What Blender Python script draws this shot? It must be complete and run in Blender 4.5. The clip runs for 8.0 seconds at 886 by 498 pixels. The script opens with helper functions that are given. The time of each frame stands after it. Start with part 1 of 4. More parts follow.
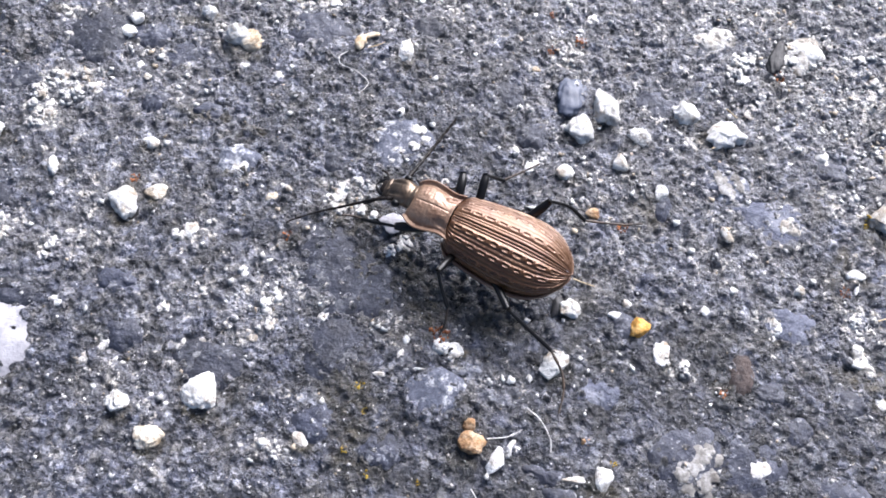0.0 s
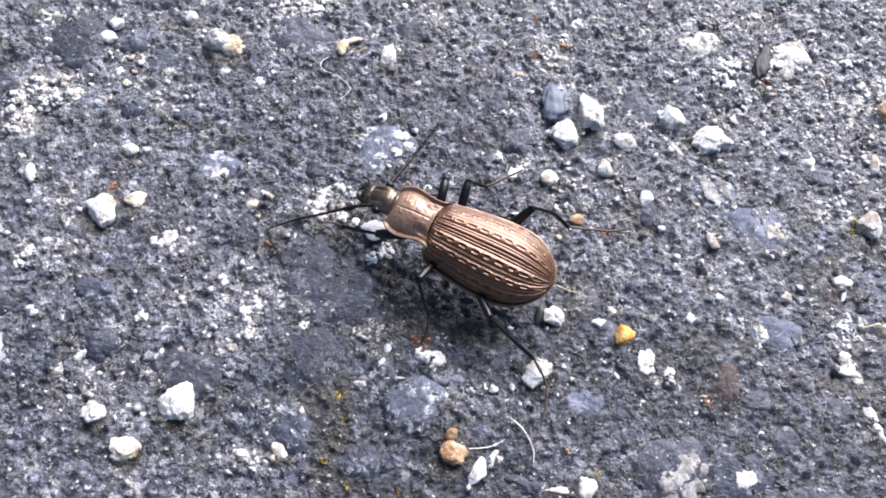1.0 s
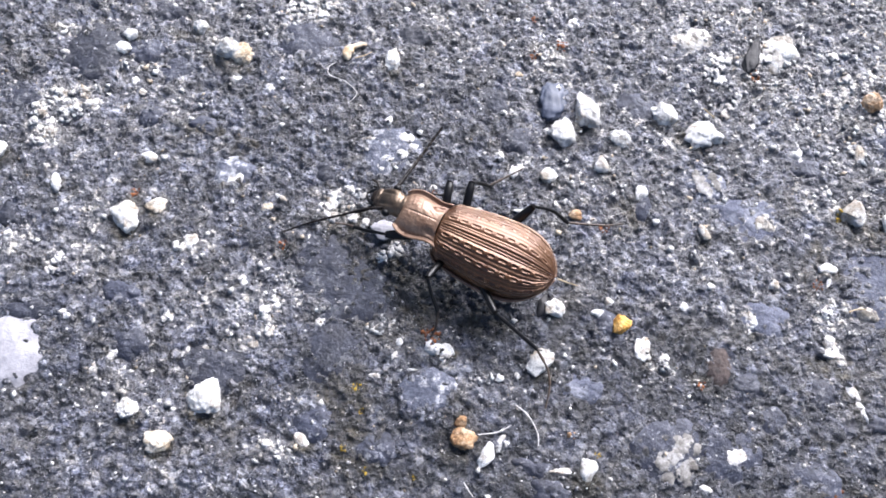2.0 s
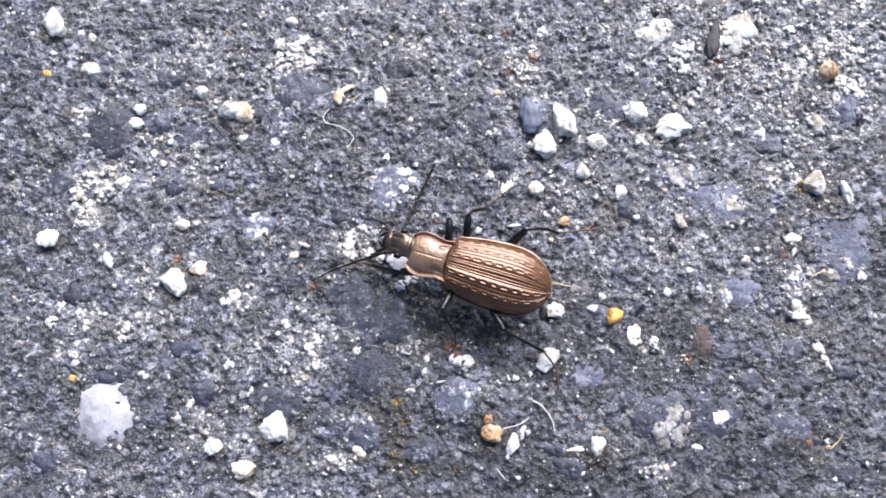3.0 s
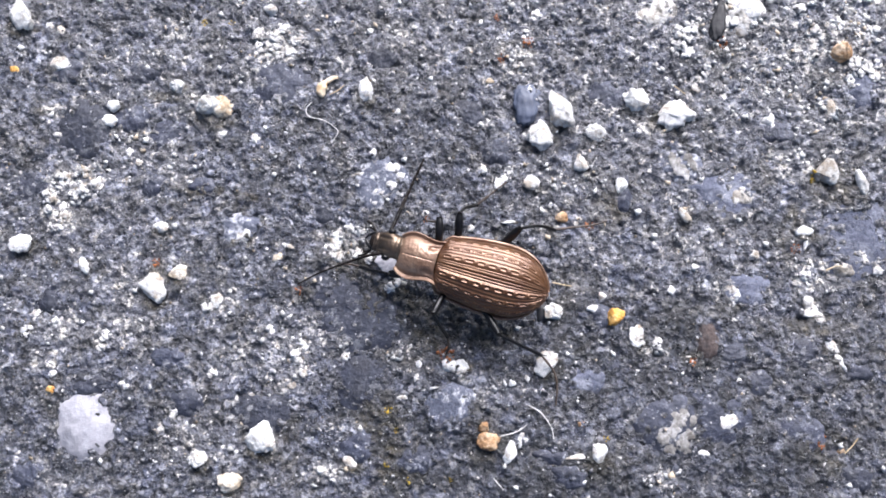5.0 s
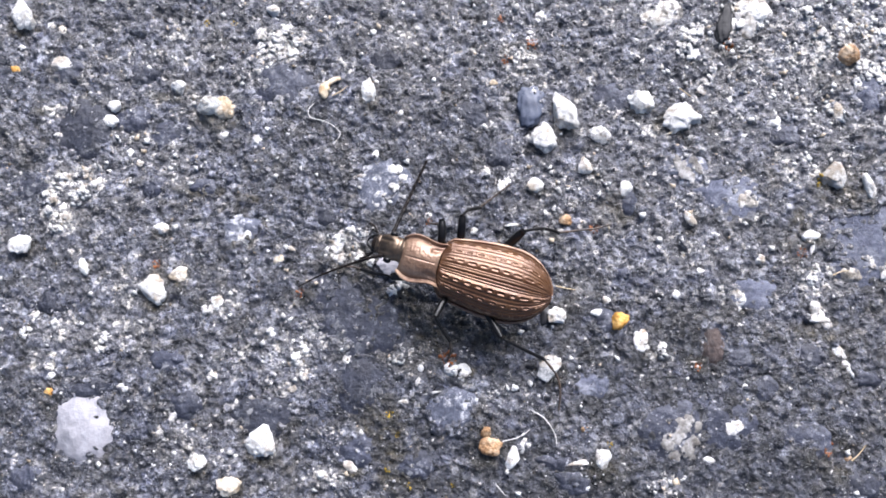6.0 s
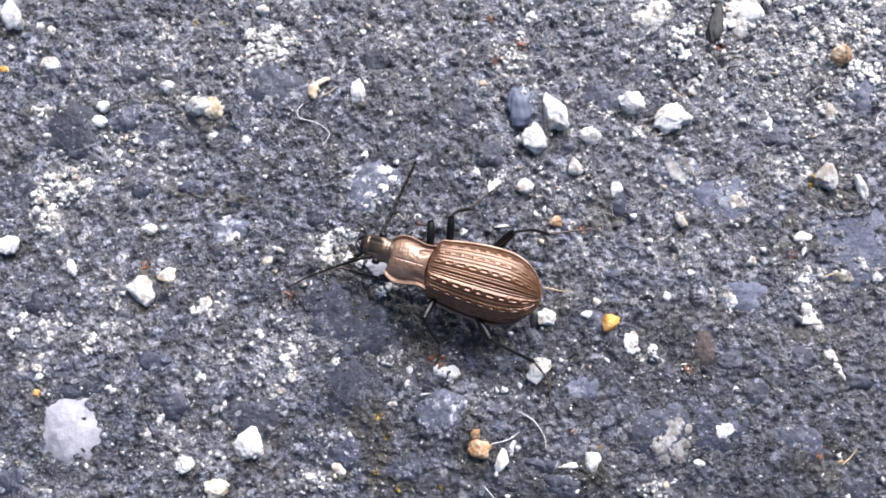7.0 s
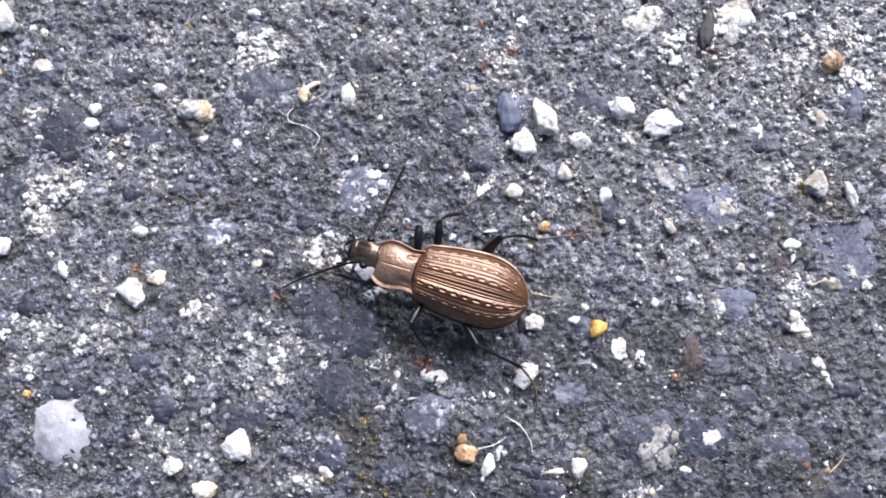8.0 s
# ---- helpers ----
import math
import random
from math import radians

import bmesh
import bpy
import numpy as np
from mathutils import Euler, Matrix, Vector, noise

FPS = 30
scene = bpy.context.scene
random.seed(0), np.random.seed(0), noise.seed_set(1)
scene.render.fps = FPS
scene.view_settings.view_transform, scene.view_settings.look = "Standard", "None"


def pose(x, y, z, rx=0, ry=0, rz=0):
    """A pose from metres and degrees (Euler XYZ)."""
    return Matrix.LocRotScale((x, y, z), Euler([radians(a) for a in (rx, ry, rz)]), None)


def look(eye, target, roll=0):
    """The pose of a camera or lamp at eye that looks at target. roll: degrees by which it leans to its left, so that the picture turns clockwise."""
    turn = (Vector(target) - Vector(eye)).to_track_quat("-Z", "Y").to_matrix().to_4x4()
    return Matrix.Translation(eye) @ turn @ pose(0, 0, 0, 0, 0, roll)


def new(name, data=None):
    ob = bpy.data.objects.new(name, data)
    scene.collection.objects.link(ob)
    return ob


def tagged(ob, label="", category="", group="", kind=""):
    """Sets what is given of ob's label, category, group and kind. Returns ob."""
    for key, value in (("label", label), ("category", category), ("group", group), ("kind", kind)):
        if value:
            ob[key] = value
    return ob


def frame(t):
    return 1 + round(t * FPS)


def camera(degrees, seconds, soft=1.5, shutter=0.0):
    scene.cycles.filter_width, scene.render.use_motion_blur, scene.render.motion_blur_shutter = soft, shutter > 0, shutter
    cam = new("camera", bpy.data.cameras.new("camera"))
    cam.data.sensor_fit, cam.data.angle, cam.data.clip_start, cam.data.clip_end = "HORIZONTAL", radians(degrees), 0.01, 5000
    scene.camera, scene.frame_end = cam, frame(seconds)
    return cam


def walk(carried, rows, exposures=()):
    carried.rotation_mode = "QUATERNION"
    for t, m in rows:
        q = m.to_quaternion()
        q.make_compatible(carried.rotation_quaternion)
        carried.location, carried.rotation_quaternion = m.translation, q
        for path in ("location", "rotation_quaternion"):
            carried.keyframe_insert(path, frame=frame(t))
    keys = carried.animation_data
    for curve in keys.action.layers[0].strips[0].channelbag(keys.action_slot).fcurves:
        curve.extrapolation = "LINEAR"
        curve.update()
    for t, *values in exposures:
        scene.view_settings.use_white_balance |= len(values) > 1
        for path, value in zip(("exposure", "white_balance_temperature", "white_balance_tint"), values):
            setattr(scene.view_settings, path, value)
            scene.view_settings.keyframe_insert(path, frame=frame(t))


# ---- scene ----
MM = 0.001
cam = camera(60.0, 8.0, soft=1.7)
# seconds, eye in millimetres, turn in degrees
ROWS = [
    (0, 0.11, -26.90, 71.18, 20.28, -1.61, 14.13),
    (0.5, 0.36, -26.68, 71.55, 20.50, -1.80, 13.97),
    (1, 1.48, -25.95, 70.48, 20.60, -1.67, 13.85),
    (1.5, 0.87, -26.29, 71.40, 20.59, -2.00, 13.84),
    (1.7, 0.46, -26.43, 72.20, 20.49, -1.96, 13.88),
    (2.8, 1.22, -11.35, 88.96, 7.42, 2.08, 5.45),
    (3, -0.24, -8.35, 90.45, 7.01, 2.24, 4.78),
    (3.5, 2.06, -5.82, 88.65, 6.31, 2.32, 3.66),
    (4, 2.09, -5.69, 87.89, 5.93, 2.65, 3.80),
    (5.5, 0.78, -4.88, 85.40, 5.02, 2.91, 4.00),
    (6, 1.12, -5.32, 85.21, 5.62, 3.04, 4.18),
    (6.5, 2.09, -4.77, 83.95, 5.59, 3.21, 4.18),
    (7, 2.46, -5.07, 84.70, 5.65, 3.17, 4.25),
    (7.5, 3.80, -4.58, 84.56, 5.65, 3.42, 4.53),
    (8, 4.35, -4.20, 84.78, 5.53, 3.58, 4.69),
]
walk(cam, [(t, pose(x * MM, y * MM, z * MM, rx, ry, rz)) for t, x, y, z, rx, ry, rz in ROWS], [(0.0, 1.45, 6050, 16), (1.7, 1.45, 6050, 16), (2.8, 1.54, 6050, 16), (3.6, 1.54, 6050, 16), (5.3, 1.36, 6050, 16), (8.0, 1.36, 6050, 16)])

# ---- light: bright, thinly clouded sky, soft sun from beyond the beetle's right side ----
SUN_TURN, SUN_HEIGHT = 16.0, 36.0
world = bpy.data.worlds.new("sky")
scene.world = world
world.use_nodes = True
wn = world.node_tree.nodes
sky = wn.new("ShaderNodeTexSky")
sky.sky_type, sky.sun_disc = "NISHITA", False
sky.sun_elevation, sky.sun_rotation = radians(SUN_HEIGHT), radians(SUN_TURN)
sky.air_density, sky.dust_density, sky.ozone_density = 1.0, 3.0, 1.5
world.node_tree.links.new(sky.outputs[0], wn["Background"].inputs[0])
wn["Background"].inputs[1].default_value = 0.05
sun = new("sun", bpy.data.lights.new("sun", "SUN"))
sun.data.energy, sun.data.angle, sun.data.color = 3.65, radians(50), (0.98, 0.965, 0.94)
a, b = radians(SUN_TURN), radians(SUN_HEIGHT)
sun.matrix_basis = look((math.sin(a) * math.cos(b), math.cos(a) * math.cos(b), math.sin(b)), (0, 0, 0))


# ---- materials ----
class Mat:
    """A small helper round one node material with a principled shader."""

    def __init__(self, name, rough=0.7, metal=0.0, spec=0.5):
        self.m = bpy.data.materials.new(name)
        self.m.use_nodes = True
        self.nt = self.m.node_tree
        self.b = self.nt.nodes["Principled BSDF"]
        self.b.inputs["Roughness"].default_value = rough
        self.b.inputs["Metallic"].default_value = metal
        self.b.inputs["Specular IOR Level"].default_value = spec
        self.co = self.nt.nodes.new("ShaderNodeTexCoord").outputs["Object"]

    def in_place(self):
        """Let the grain follow the place, so that no two stones share it."""
        self.co = self.nt.nodes.new("ShaderNodeNewGeometry").outputs["Position"]
        return self

    def link(self, a, b):
        self.nt.links.new(a, b)

    def noise(self, scale, detail=3.0, rough=0.6, distort=0.0):
        n = self.nt.nodes.new("ShaderNodeTexNoise")
        n.inputs["Scale"].default_value, n.inputs["Detail"].default_value = scale, detail
        n.inputs["Roughness"].default_value, n.inputs["Distortion"].default_value = rough, distort
        self.link(self.co, n.inputs["Vector"])
        return n.outputs["Fac"]

    def warped(self, scale, amount):
        n = self.nt.nodes.new("ShaderNodeTexNoise")
        n.inputs["Scale"].default_value, n.inputs["Detail"].default_value = scale, 2.0
        self.link(self.co, n.inputs["Vector"])
        v = self.nt.nodes.new("ShaderNodeVectorMath")
        v.operation = "MULTIPLY_ADD"
        v.inputs[1].default_value = (amount, amount, amount)
        self.link(n.outputs["Color"], v.inputs[0])
        self.link(self.co, v.inputs[2])
        return v.outputs[0]

    def cells(self, scale, out="Distance", feature="F1", rand=1.0, where=None):
        n = self.nt.nodes.new("ShaderNodeTexVoronoi")
        n.feature = feature
        n.inputs["Scale"].default_value, n.inputs["Randomness"].default_value = scale, rand
        self.link(where or self.co, n.inputs["Vector"])
        return n.outputs[out]

    def attribute(self, name):
        n = self.nt.nodes.new("ShaderNodeAttribute")
        n.attribute_name = name
        return n.outputs["Fac"]

    def ramp(self, fac, stops, mode="LINEAR"):
        n = self.nt.nodes.new("ShaderNodeValToRGB")
        n.color_ramp.interpolation = mode
        el = n.color_ramp.elements
        while len(el) < len(stops):
            el.new(0.5)
        for e, (p, c) in zip(el, stops):
            e.position = p
            e.color = (c, c, c, 1) if isinstance(c, (int, float)) else (*c, 1)
        self.link(fac, n.inputs[0])
        return n.outputs[0]

    def mix(self, fac, a, b, blend="MIX"):
        n = self.nt.nodes.new("ShaderNodeMix")
        n.data_type, n.blend_type = "RGBA", blend
        for v, s in ((fac, n.inputs[0]), (a, n.inputs[6]), (b, n.inputs[7])):
            if isinstance(v, tuple):
                s.default_value = (*v, 1)
            elif isinstance(v, (int, float)):
                s.default_value = v
            else:
                self.link(v, s)
        return n.outputs[2]

    def colour(self, c):
        if isinstance(c, tuple):
            self.b.inputs["Base Color"].default_value = (*c, 1)
        else:
            self.link(c, self.b.inputs["Base Color"])
        return self

    def bump(self, h, dist, strength=1.0):
        n = self.nt.nodes.new("ShaderNodeBump")
        n.inputs["Strength"].default_value, n.inputs["Distance"].default_value = strength, dist
        self.link(h, n.inputs["Height"])
        self.link(n.outputs[0], self.b.inputs["Normal"])
        return self

    def rough(self, h):
        self.link(h, self.b.inputs["Roughness"])
        return self

    def island(self):
        return self.nt.nodes.new("ShaderNodeNewGeometry").outputs["Random Per Island"]

    def each(self):
        return self.nt.nodes.new("ShaderNodeObjectInfo").outputs["Random"]


def asphalt_material():
    k = Mat("weathered_asphalt", 0.6, 0.0, 0.95)
    warp = k.warped(2400, 0.0006)
    coarse = k.ramp(k.cells(1250, "Color", where=warp), [(0.2, (0.016, 0.018, 0.027)), (0.38, (0.042, 0.047, 0.07)), (0.54, (0.08, 0.088, 0.13)), (0.67, (0.135, 0.146, 0.2)), (0.8, (0.33, 0.34, 0.39))])
    fine = k.ramp(k.cells(3000, "Color", where=warp), [(0.2, (0.014, 0.015, 0.02)), (0.4, (0.042, 0.045, 0.062)), (0.56, (0.09, 0.097, 0.134)), (0.69, (0.19, 0.2, 0.24)), (0.79, (0.44, 0.44, 0.46))])
    c = k.mix(k.ramp(k.noise(700, 2), [(0.4, 0.12), (0.6, 0.6)]), coarse, fine)
    warm = k.ramp(k.noise(560, 4, 0.7), [(0.46, (1.0, 1.0, 1.0)), (0.64, (1.12, 1.03, 0.84))])
    c = k.mix(1.0, c, warm, "MULTIPLY")
    gap = k.ramp(k.cells(1250, "Distance", "DISTANCE_TO_EDGE", where=warp), [(0.0, 0.55), (0.1, 1.0)])
    c = k.mix(1.0, c, gap, "MULTIPLY")
    blotch = k.ramp(k.noise(330, 4, 0.62), [(0.34, 0.42), (0.5, 0.95), (0.66, 1.6)])
    c = k.mix(1.0, c, blotch, "MULTIPLY")
    dirt = k.ramp(k.noise(130, 6, 0.72), [(0.48, 0.0), (0.7, 0.5)])
    c = k.mix(dirt, c, k.ramp(k.noise(1500, 3), [(0.35, (0.025, 0.022, 0.014)), (0.65, (0.15, 0.13, 0.095))]))
    moss = k.ramp(k.noise(90, 6, 0.75), [(0.62, 0.0), (0.73, 0.45)])
    c = k.mix(moss, c, (0.06, 0.055, 0.02))
    soil_and_shade = k.mix(1.0, k.attribute("soil_and_shade"), k.ramp(k.noise(620, 5, 0.7), [(0.36, 0.2), (0.56, 1.0)]), "MULTIPLY")
    c = k.mix(soil_and_shade, c, k.ramp(k.noise(1300, 4, 0.65), [(0.36, (0.014, 0.012, 0.008)), (0.55, (0.06, 0.05, 0.03)), (0.68, (0.16, 0.135, 0.09))]))
    # broad, darker spreads
    c = k.mix(k.attribute("dark_spread"), c, k.mix(1.0, c, (0.43, 0.44, 0.47), "MULTIPLY"))
    # pale lime flecks: denser where the crust is, a few everywhere
    lime = k.attribute("lime")
    c = k.mix(k.ramp(lime, [(0.08, 0.0), (1.0, 0.42)]), c, k.ramp(k.noise(1900, 3), [(0.35, (0.13, 0.13, 0.15)), (0.65, (0.36, 0.35, 0.35))]))
    n = k.nt.nodes.new("ShaderNodeMath")
    n.operation = "MULTIPLY_ADD"
    n.inputs[1].default_value = 0.11
    k.link(lime, n.inputs[0])
    k.link(k.noise(1000, 6, 0.66), n.inputs[2])
    fleck = k.ramp(n.outputs[0], [(0.638, 0.0), (0.685, 1.0)])
    c = k.mix(fleck, c, k.ramp(k.noise(2400, 3), [(0.3, (0.4, 0.35, 0.27)), (0.6, (0.72, 0.69, 0.64))]))
    k.colour(c)
    k.rough(k.ramp(k.noise(1700, 3), [(0.35, 0.2), (0.65, 0.58)]))
    k.bump(k.mix(0.5, k.noise(3000, 5, 0.78), k.cells(2500, where=warp)), 0.0006, 1.0)
    return k.m


def pebble_material(name, lo, mid, hi, stain, amount=0.8, bump=0.00035):
    k = Mat(name, 0.6).in_place()
    c = k.ramp(k.noise(520, 5, 0.7), [(0.34, lo), (0.48, mid), (0.62, hi)])
    s = k.ramp(k.noise(760, 5, 0.72), [(0.54, 0.0), (0.66, amount)])
    c = k.mix(s, c, stain)
    side = k.ramp(k.noise(300, 4, 0.65), [(0.54, 0.0), (0.63, 0.9 * amount)])
    c = k.mix(side, c, stain)
    pits = k.ramp(k.noise(2600, 3, 0.7), [(0.3, 0.55), (0.4, 1.0)])
    c = k.mix(1.0, c, pits, "MULTIPLY")
    v = k.ramp(k.each(), [(0.0, 0.8), (0.45, 0.96), (1.0, 1.0)])
    k.colour(k.mix(1.0, c, v, "MULTIPLY"))
    k.bump(k.noise(1800, 5, 0.75), bump, 1.0)
    return k.m


def aggregate_material():
    k = Mat("blue_grey_aggregate", 0.5).in_place()
    c = k.ramp(k.noise(380, 5, 0.7), [(0.3, (0.018, 0.02, 0.03)), (0.5, (0.037, 0.041, 0.064)), (0.7, (0.08, 0.087, 0.12))])
    spots = k.ramp(k.noise(1500, 4, 0.7), [(0.6, 0.0), (0.7, 0.8)])
    c = k.mix(spots, c, (0.5, 0.51, 0.55))
    film = k.ramp(k.noise(480, 7, 0.78), [(0.46, 0.0), (0.64, 0.8)])
    grain = k.ramp(k.cells(1900, "Color", where=k.warped(2400, 0.0006)), [(0.2, (0.01, 0.01, 0.013)), (0.42, (0.035, 0.037, 0.048)), (0.58, (0.08, 0.085, 0.11)), (0.72, (0.17, 0.175, 0.2)), (0.82, (0.42, 0.42, 0.42))])
    c = k.mix(film, c, grain)
    v = k.ramp(k.each(), [(0.0, 0.55), (0.6, 0.9), (1.0, 1.2)])
    k.colour(k.mix(1.0, c, v, "MULTIPLY"))
    k.bump(k.noise(2300, 4, 0.7), 0.00022, 1.0)
    return k.m


def grit_material():
    k = Mat("mixed_grit", 0.65)
    c = k.ramp(k.island(), [(0.0, (0.02, 0.021, 0.026)), (0.3, (0.05, 0.052, 0.064)), (0.55, (0.1, 0.1, 0.115)), (0.74, (0.18, 0.18, 0.2)), (0.86, (0.2, 0.16, 0.11)), (0.91, (0.45, 0.45, 0.46)), (0.965, (0.68, 0.67, 0.65))], "CONSTANT")
    n = k.ramp(k.noise(2500, 2), [(0.35, 0.7), (0.65, 1.0)])
    k.colour(k.mix(1.0, c, n, "MULTIPLY"))
    return k.m


def crust_material():
    k = Mat("pale_lime_crust", 0.8)
    c = k.ramp(k.island(), [(0.0, (0.45, 0.44, 0.42)), (0.35, (0.56, 0.55, 0.53)), (0.7, (0.7, 0.69, 0.66)), (0.9, (0.52, 0.43, 0.32))], "CONSTANT")
    n = k.ramp(k.noise(2000, 3), [(0.35, 0.6), (0.6, 1.0)])
    k.colour(k.mix(1.0, c, n, "MULTIPLY"))
    k.bump(k.noise(3000, 2), 0.0001, 0.6)
    return k.m


def plain_grain(name, a, b, scale, rough=0.6, metal=0.0, bump=0.0):
    k = Mat(name, rough, metal)
    k.colour(k.ramp(k.noise(scale, 4, 0.6), [(0.35, a), (0.65, b)]))
    if bump:
        k.bump(k.noise(scale * 2, 3, 0.6), bump, 0.6)
    return k.m


ASPHALT = asphalt_material()
WHITE = pebble_material("chalky_flint", (0.56, 0.54, 0.51), (0.74, 0.73, 0.7), (0.82, 0.81, 0.79), (0.3, 0.22, 0.13), 0.75)
TAN = pebble_material("tan_stone", (0.42, 0.3, 0.18), (0.66, 0.56, 0.42), (0.82, 0.78, 0.7), (0.3, 0.2, 0.11), 0.6)
BROWN = pebble_material("brown_stone", (0.2, 0.09, 0.035), (0.42, 0.24, 0.11), (0.66, 0.5, 0.34), (0.09, 0.045, 0.02))
SLATE = plain_grain("slate_blue_stone", (0.05, 0.06, 0.09), (0.09, 0.105, 0.15), 500, 0.5, 0.0, 0.0001)
ORANGE = pebble_material("orange_lichened_stone", (0.55, 0.25, 0.04), (0.75, 0.4, 0.08), (0.8, 0.55, 0.22), (0.4, 0.16, 0.03))
CREAM = pebble_material("cream_crust", (0.2, 0.17, 0.13), (0.55, 0.5, 0.43), (0.82, 0.8, 0.77), (0.07, 0.065, 0.06), 0.95)
VEINED = pebble_material("veined_blue_stone", (0.07, 0.078, 0.11), (0.1, 0.11, 0.15), (0.17, 0.18, 0.23), (0.72, 0.72, 0.74), 0.95)
CHALK = pebble_material("chalk_crust", (0.36, 0.34, 0.32), (0.68, 0.66, 0.63), (0.84, 0.82, 0.79), (0.26, 0.21, 0.15), 0.8, 0.00015)
PALE = pebble_material("cream_mineral", (0.1, 0.095, 0.09), (0.23, 0.215, 0.195), (0.46, 0.445, 0.43), (0.09, 0.075, 0.06), 0.95, 0.00012)
QUARTZ = plain_grain("milky_quartz", (0.26, 0.255, 0.275), (0.4, 0.39, 0.42), 700, 0.75, 0.0, 0.0002)
AGGREGATE = aggregate_material()
BLUESTONE = pebble_material("pale_blue_stone", (0.07, 0.078, 0.115), (0.11, 0.12, 0.17), (0.17, 0.18, 0.235), (0.34, 0.35, 0.39), 0.5)
RUDDY = pebble_material("red_brown_stone", (0.05, 0.036, 0.035), (0.095, 0.068, 0.06), (0.16, 0.12, 0.105), (0.06, 0.05, 0.05))
GRIT = grit_material()
CRUST = crust_material()
GLINT = plain_grain("glint_white", (0.62, 0.61, 0.6), (0.86, 0.86, 0.86), 1500, 0.35)
LICHEN = plain_grain("yellow_lichen", (0.2, 0.13, 0.012), (0.48, 0.33, 0.04), 1500, 0.9)
RUST = plain_grain("rusty_debris", (0.07, 0.022, 0.008), (0.34, 0.12, 0.04), 900, 0.9)
FIBRE = plain_grain("pale_fibre", (0.55, 0.53, 0.5), (0.8, 0.78, 0.75), 700, 0.8)
HUSK = plain_grain("dry_husk", (0.42, 0.27, 0.13), (0.78, 0.66, 0.48), 900, 0.7, 0.0, 0.0001)
SLIVER_BLACK = plain_grain("black_sliver", (0.008, 0.008, 0.01), (0.035, 0.033, 0.034), 900, 0.6, 0.0, 0.0001)
STRAW = plain_grain("dry_straw", (0.36, 0.25, 0.12), (0.6, 0.5, 0.34), 700, 0.7)


def bronze_material(name, dark, light, rough, metal=0.8, coat_rough=0.35):
    """Dark reddish-brown chitin with a metallic tinge under a clear, finely scratched and dusty skin."""
    k = Mat(name, rough, metal, 0.5)
    k.b.inputs["Coat Weight"].default_value, k.b.inputs["Coat IOR"].default_value = 0.75, 1.5
    c = k.ramp(k.noise(420, 5, 0.65), [(0.35, dark), (0.65, light)])
    k.colour(c)
    k.rough(k.ramp(k.noise(1400, 3), [(0.3, rough - 0.06), (0.7, rough + 0.1)]))
    k.link(k.ramp(k.noise(900, 4, 0.7), [(0.35, coat_rough - 0.07), (0.65, coat_rough + 0.1)]), k.b.inputs["Coat Roughness"])
    k.bump(k.noise(5200, 3, 0.65), 0.00002, 0.6)
    return k.m


ELYTRON = bronze_material("bronze_brown_wing_case", (0.078, 0.026, 0.005), (0.13, 0.054, 0.014), 0.33, 0.5, 0.36)
PRONOTUM = bronze_material("coppery_pronotum", (0.15, 0.07, 0.036), (0.28, 0.18, 0.115), 0.45, 0.5, 0.36)
HEAD = bronze_material("dark_bronze_head", (0.03, 0.017, 0.008), (0.15, 0.1, 0.06), 0.36)
BLACK = plain_grain("glossy_black_chitin", (0.003, 0.003, 0.0035), (0.008, 0.0075, 0.0075), 900, 0.3)
BLACK.node_tree.nodes["Principled BSDF"].inputs["Specular IOR Level"].default_value = 0.3
HORN = plain_grain("brownish_black_antenna", (0.005, 0.004, 0.004), (0.016, 0.011, 0.008), 900, 0.4)
HORN.node_tree.nodes["Principled BSDF"].inputs["Specular IOR Level"].default_value = 0.2
TARSUS = plain_grain("dusty_brown_tarsus", (0.02, 0.016, 0.013), (0.09, 0.06, 0.04), 900, 0.5)


# ---- noise in the plan, for the relief of the ground (millimetres) ----
def hash2(i, j, seed):
    h = (i.astype(np.int64) * 374761393 + j.astype(np.int64) * 668265263 + seed * 1442695041) & 0x7FFFFFFF
    h = ((h ^ (h >> 13)) * 1274126177) & 0x7FFFFFFF
    return ((h ^ (h >> 16)) & 0xFFFF) / 65535.0


def value_noise(x, y, size, seed):
    u, v = x / size, y / size
    i, j = np.floor(u), np.floor(v)
    fu, fv = u - i, v - j
    fu, fv = fu * fu * (3 - 2 * fu), fv * fv * (3 - 2 * fv)
    g = [[hash2(i + p, j + q, seed) for q in (0, 1)] for p in (0, 1)]
    return (g[0][0] * (1 - fu) + g[1][0] * fu) * (1 - fv) + (g[0][1] * (1 - fu) + g[1][1] * fu) * fv - 0.5


def grain_bumps(x, y, size, seed):
    """Rounded grains of uneven size packed side by side: 0 between them, up to 1 on top."""
    i, j = np.floor(x / size), np.floor(y / size)
    best = np.zeros_like(x)
    for p in (-1, 0, 1):
        for q in (-1, 0, 1):
            ci, cj = i + p, j + q
            cx, cy = (ci + hash2(ci, cj, seed)) * size, (cj + hash2(ci, cj, seed + 1)) * size
            r = size * (0.45 + 0.5 * hash2(ci, cj, seed + 2))
            d = 1 - ((x - cx) ** 2 + (y - cy) ** 2) / r ** 2
            best = np.maximum(best, np.sqrt(np.maximum(d, 0)) * (0.4 + 0.6 * hash2(ci, cj, seed + 3)))
    return best


def swell(x, y):
    return 1.3 * value_noise(x, y, 19, 3) + 0.5 * value_noise(x, y, 7, 5)


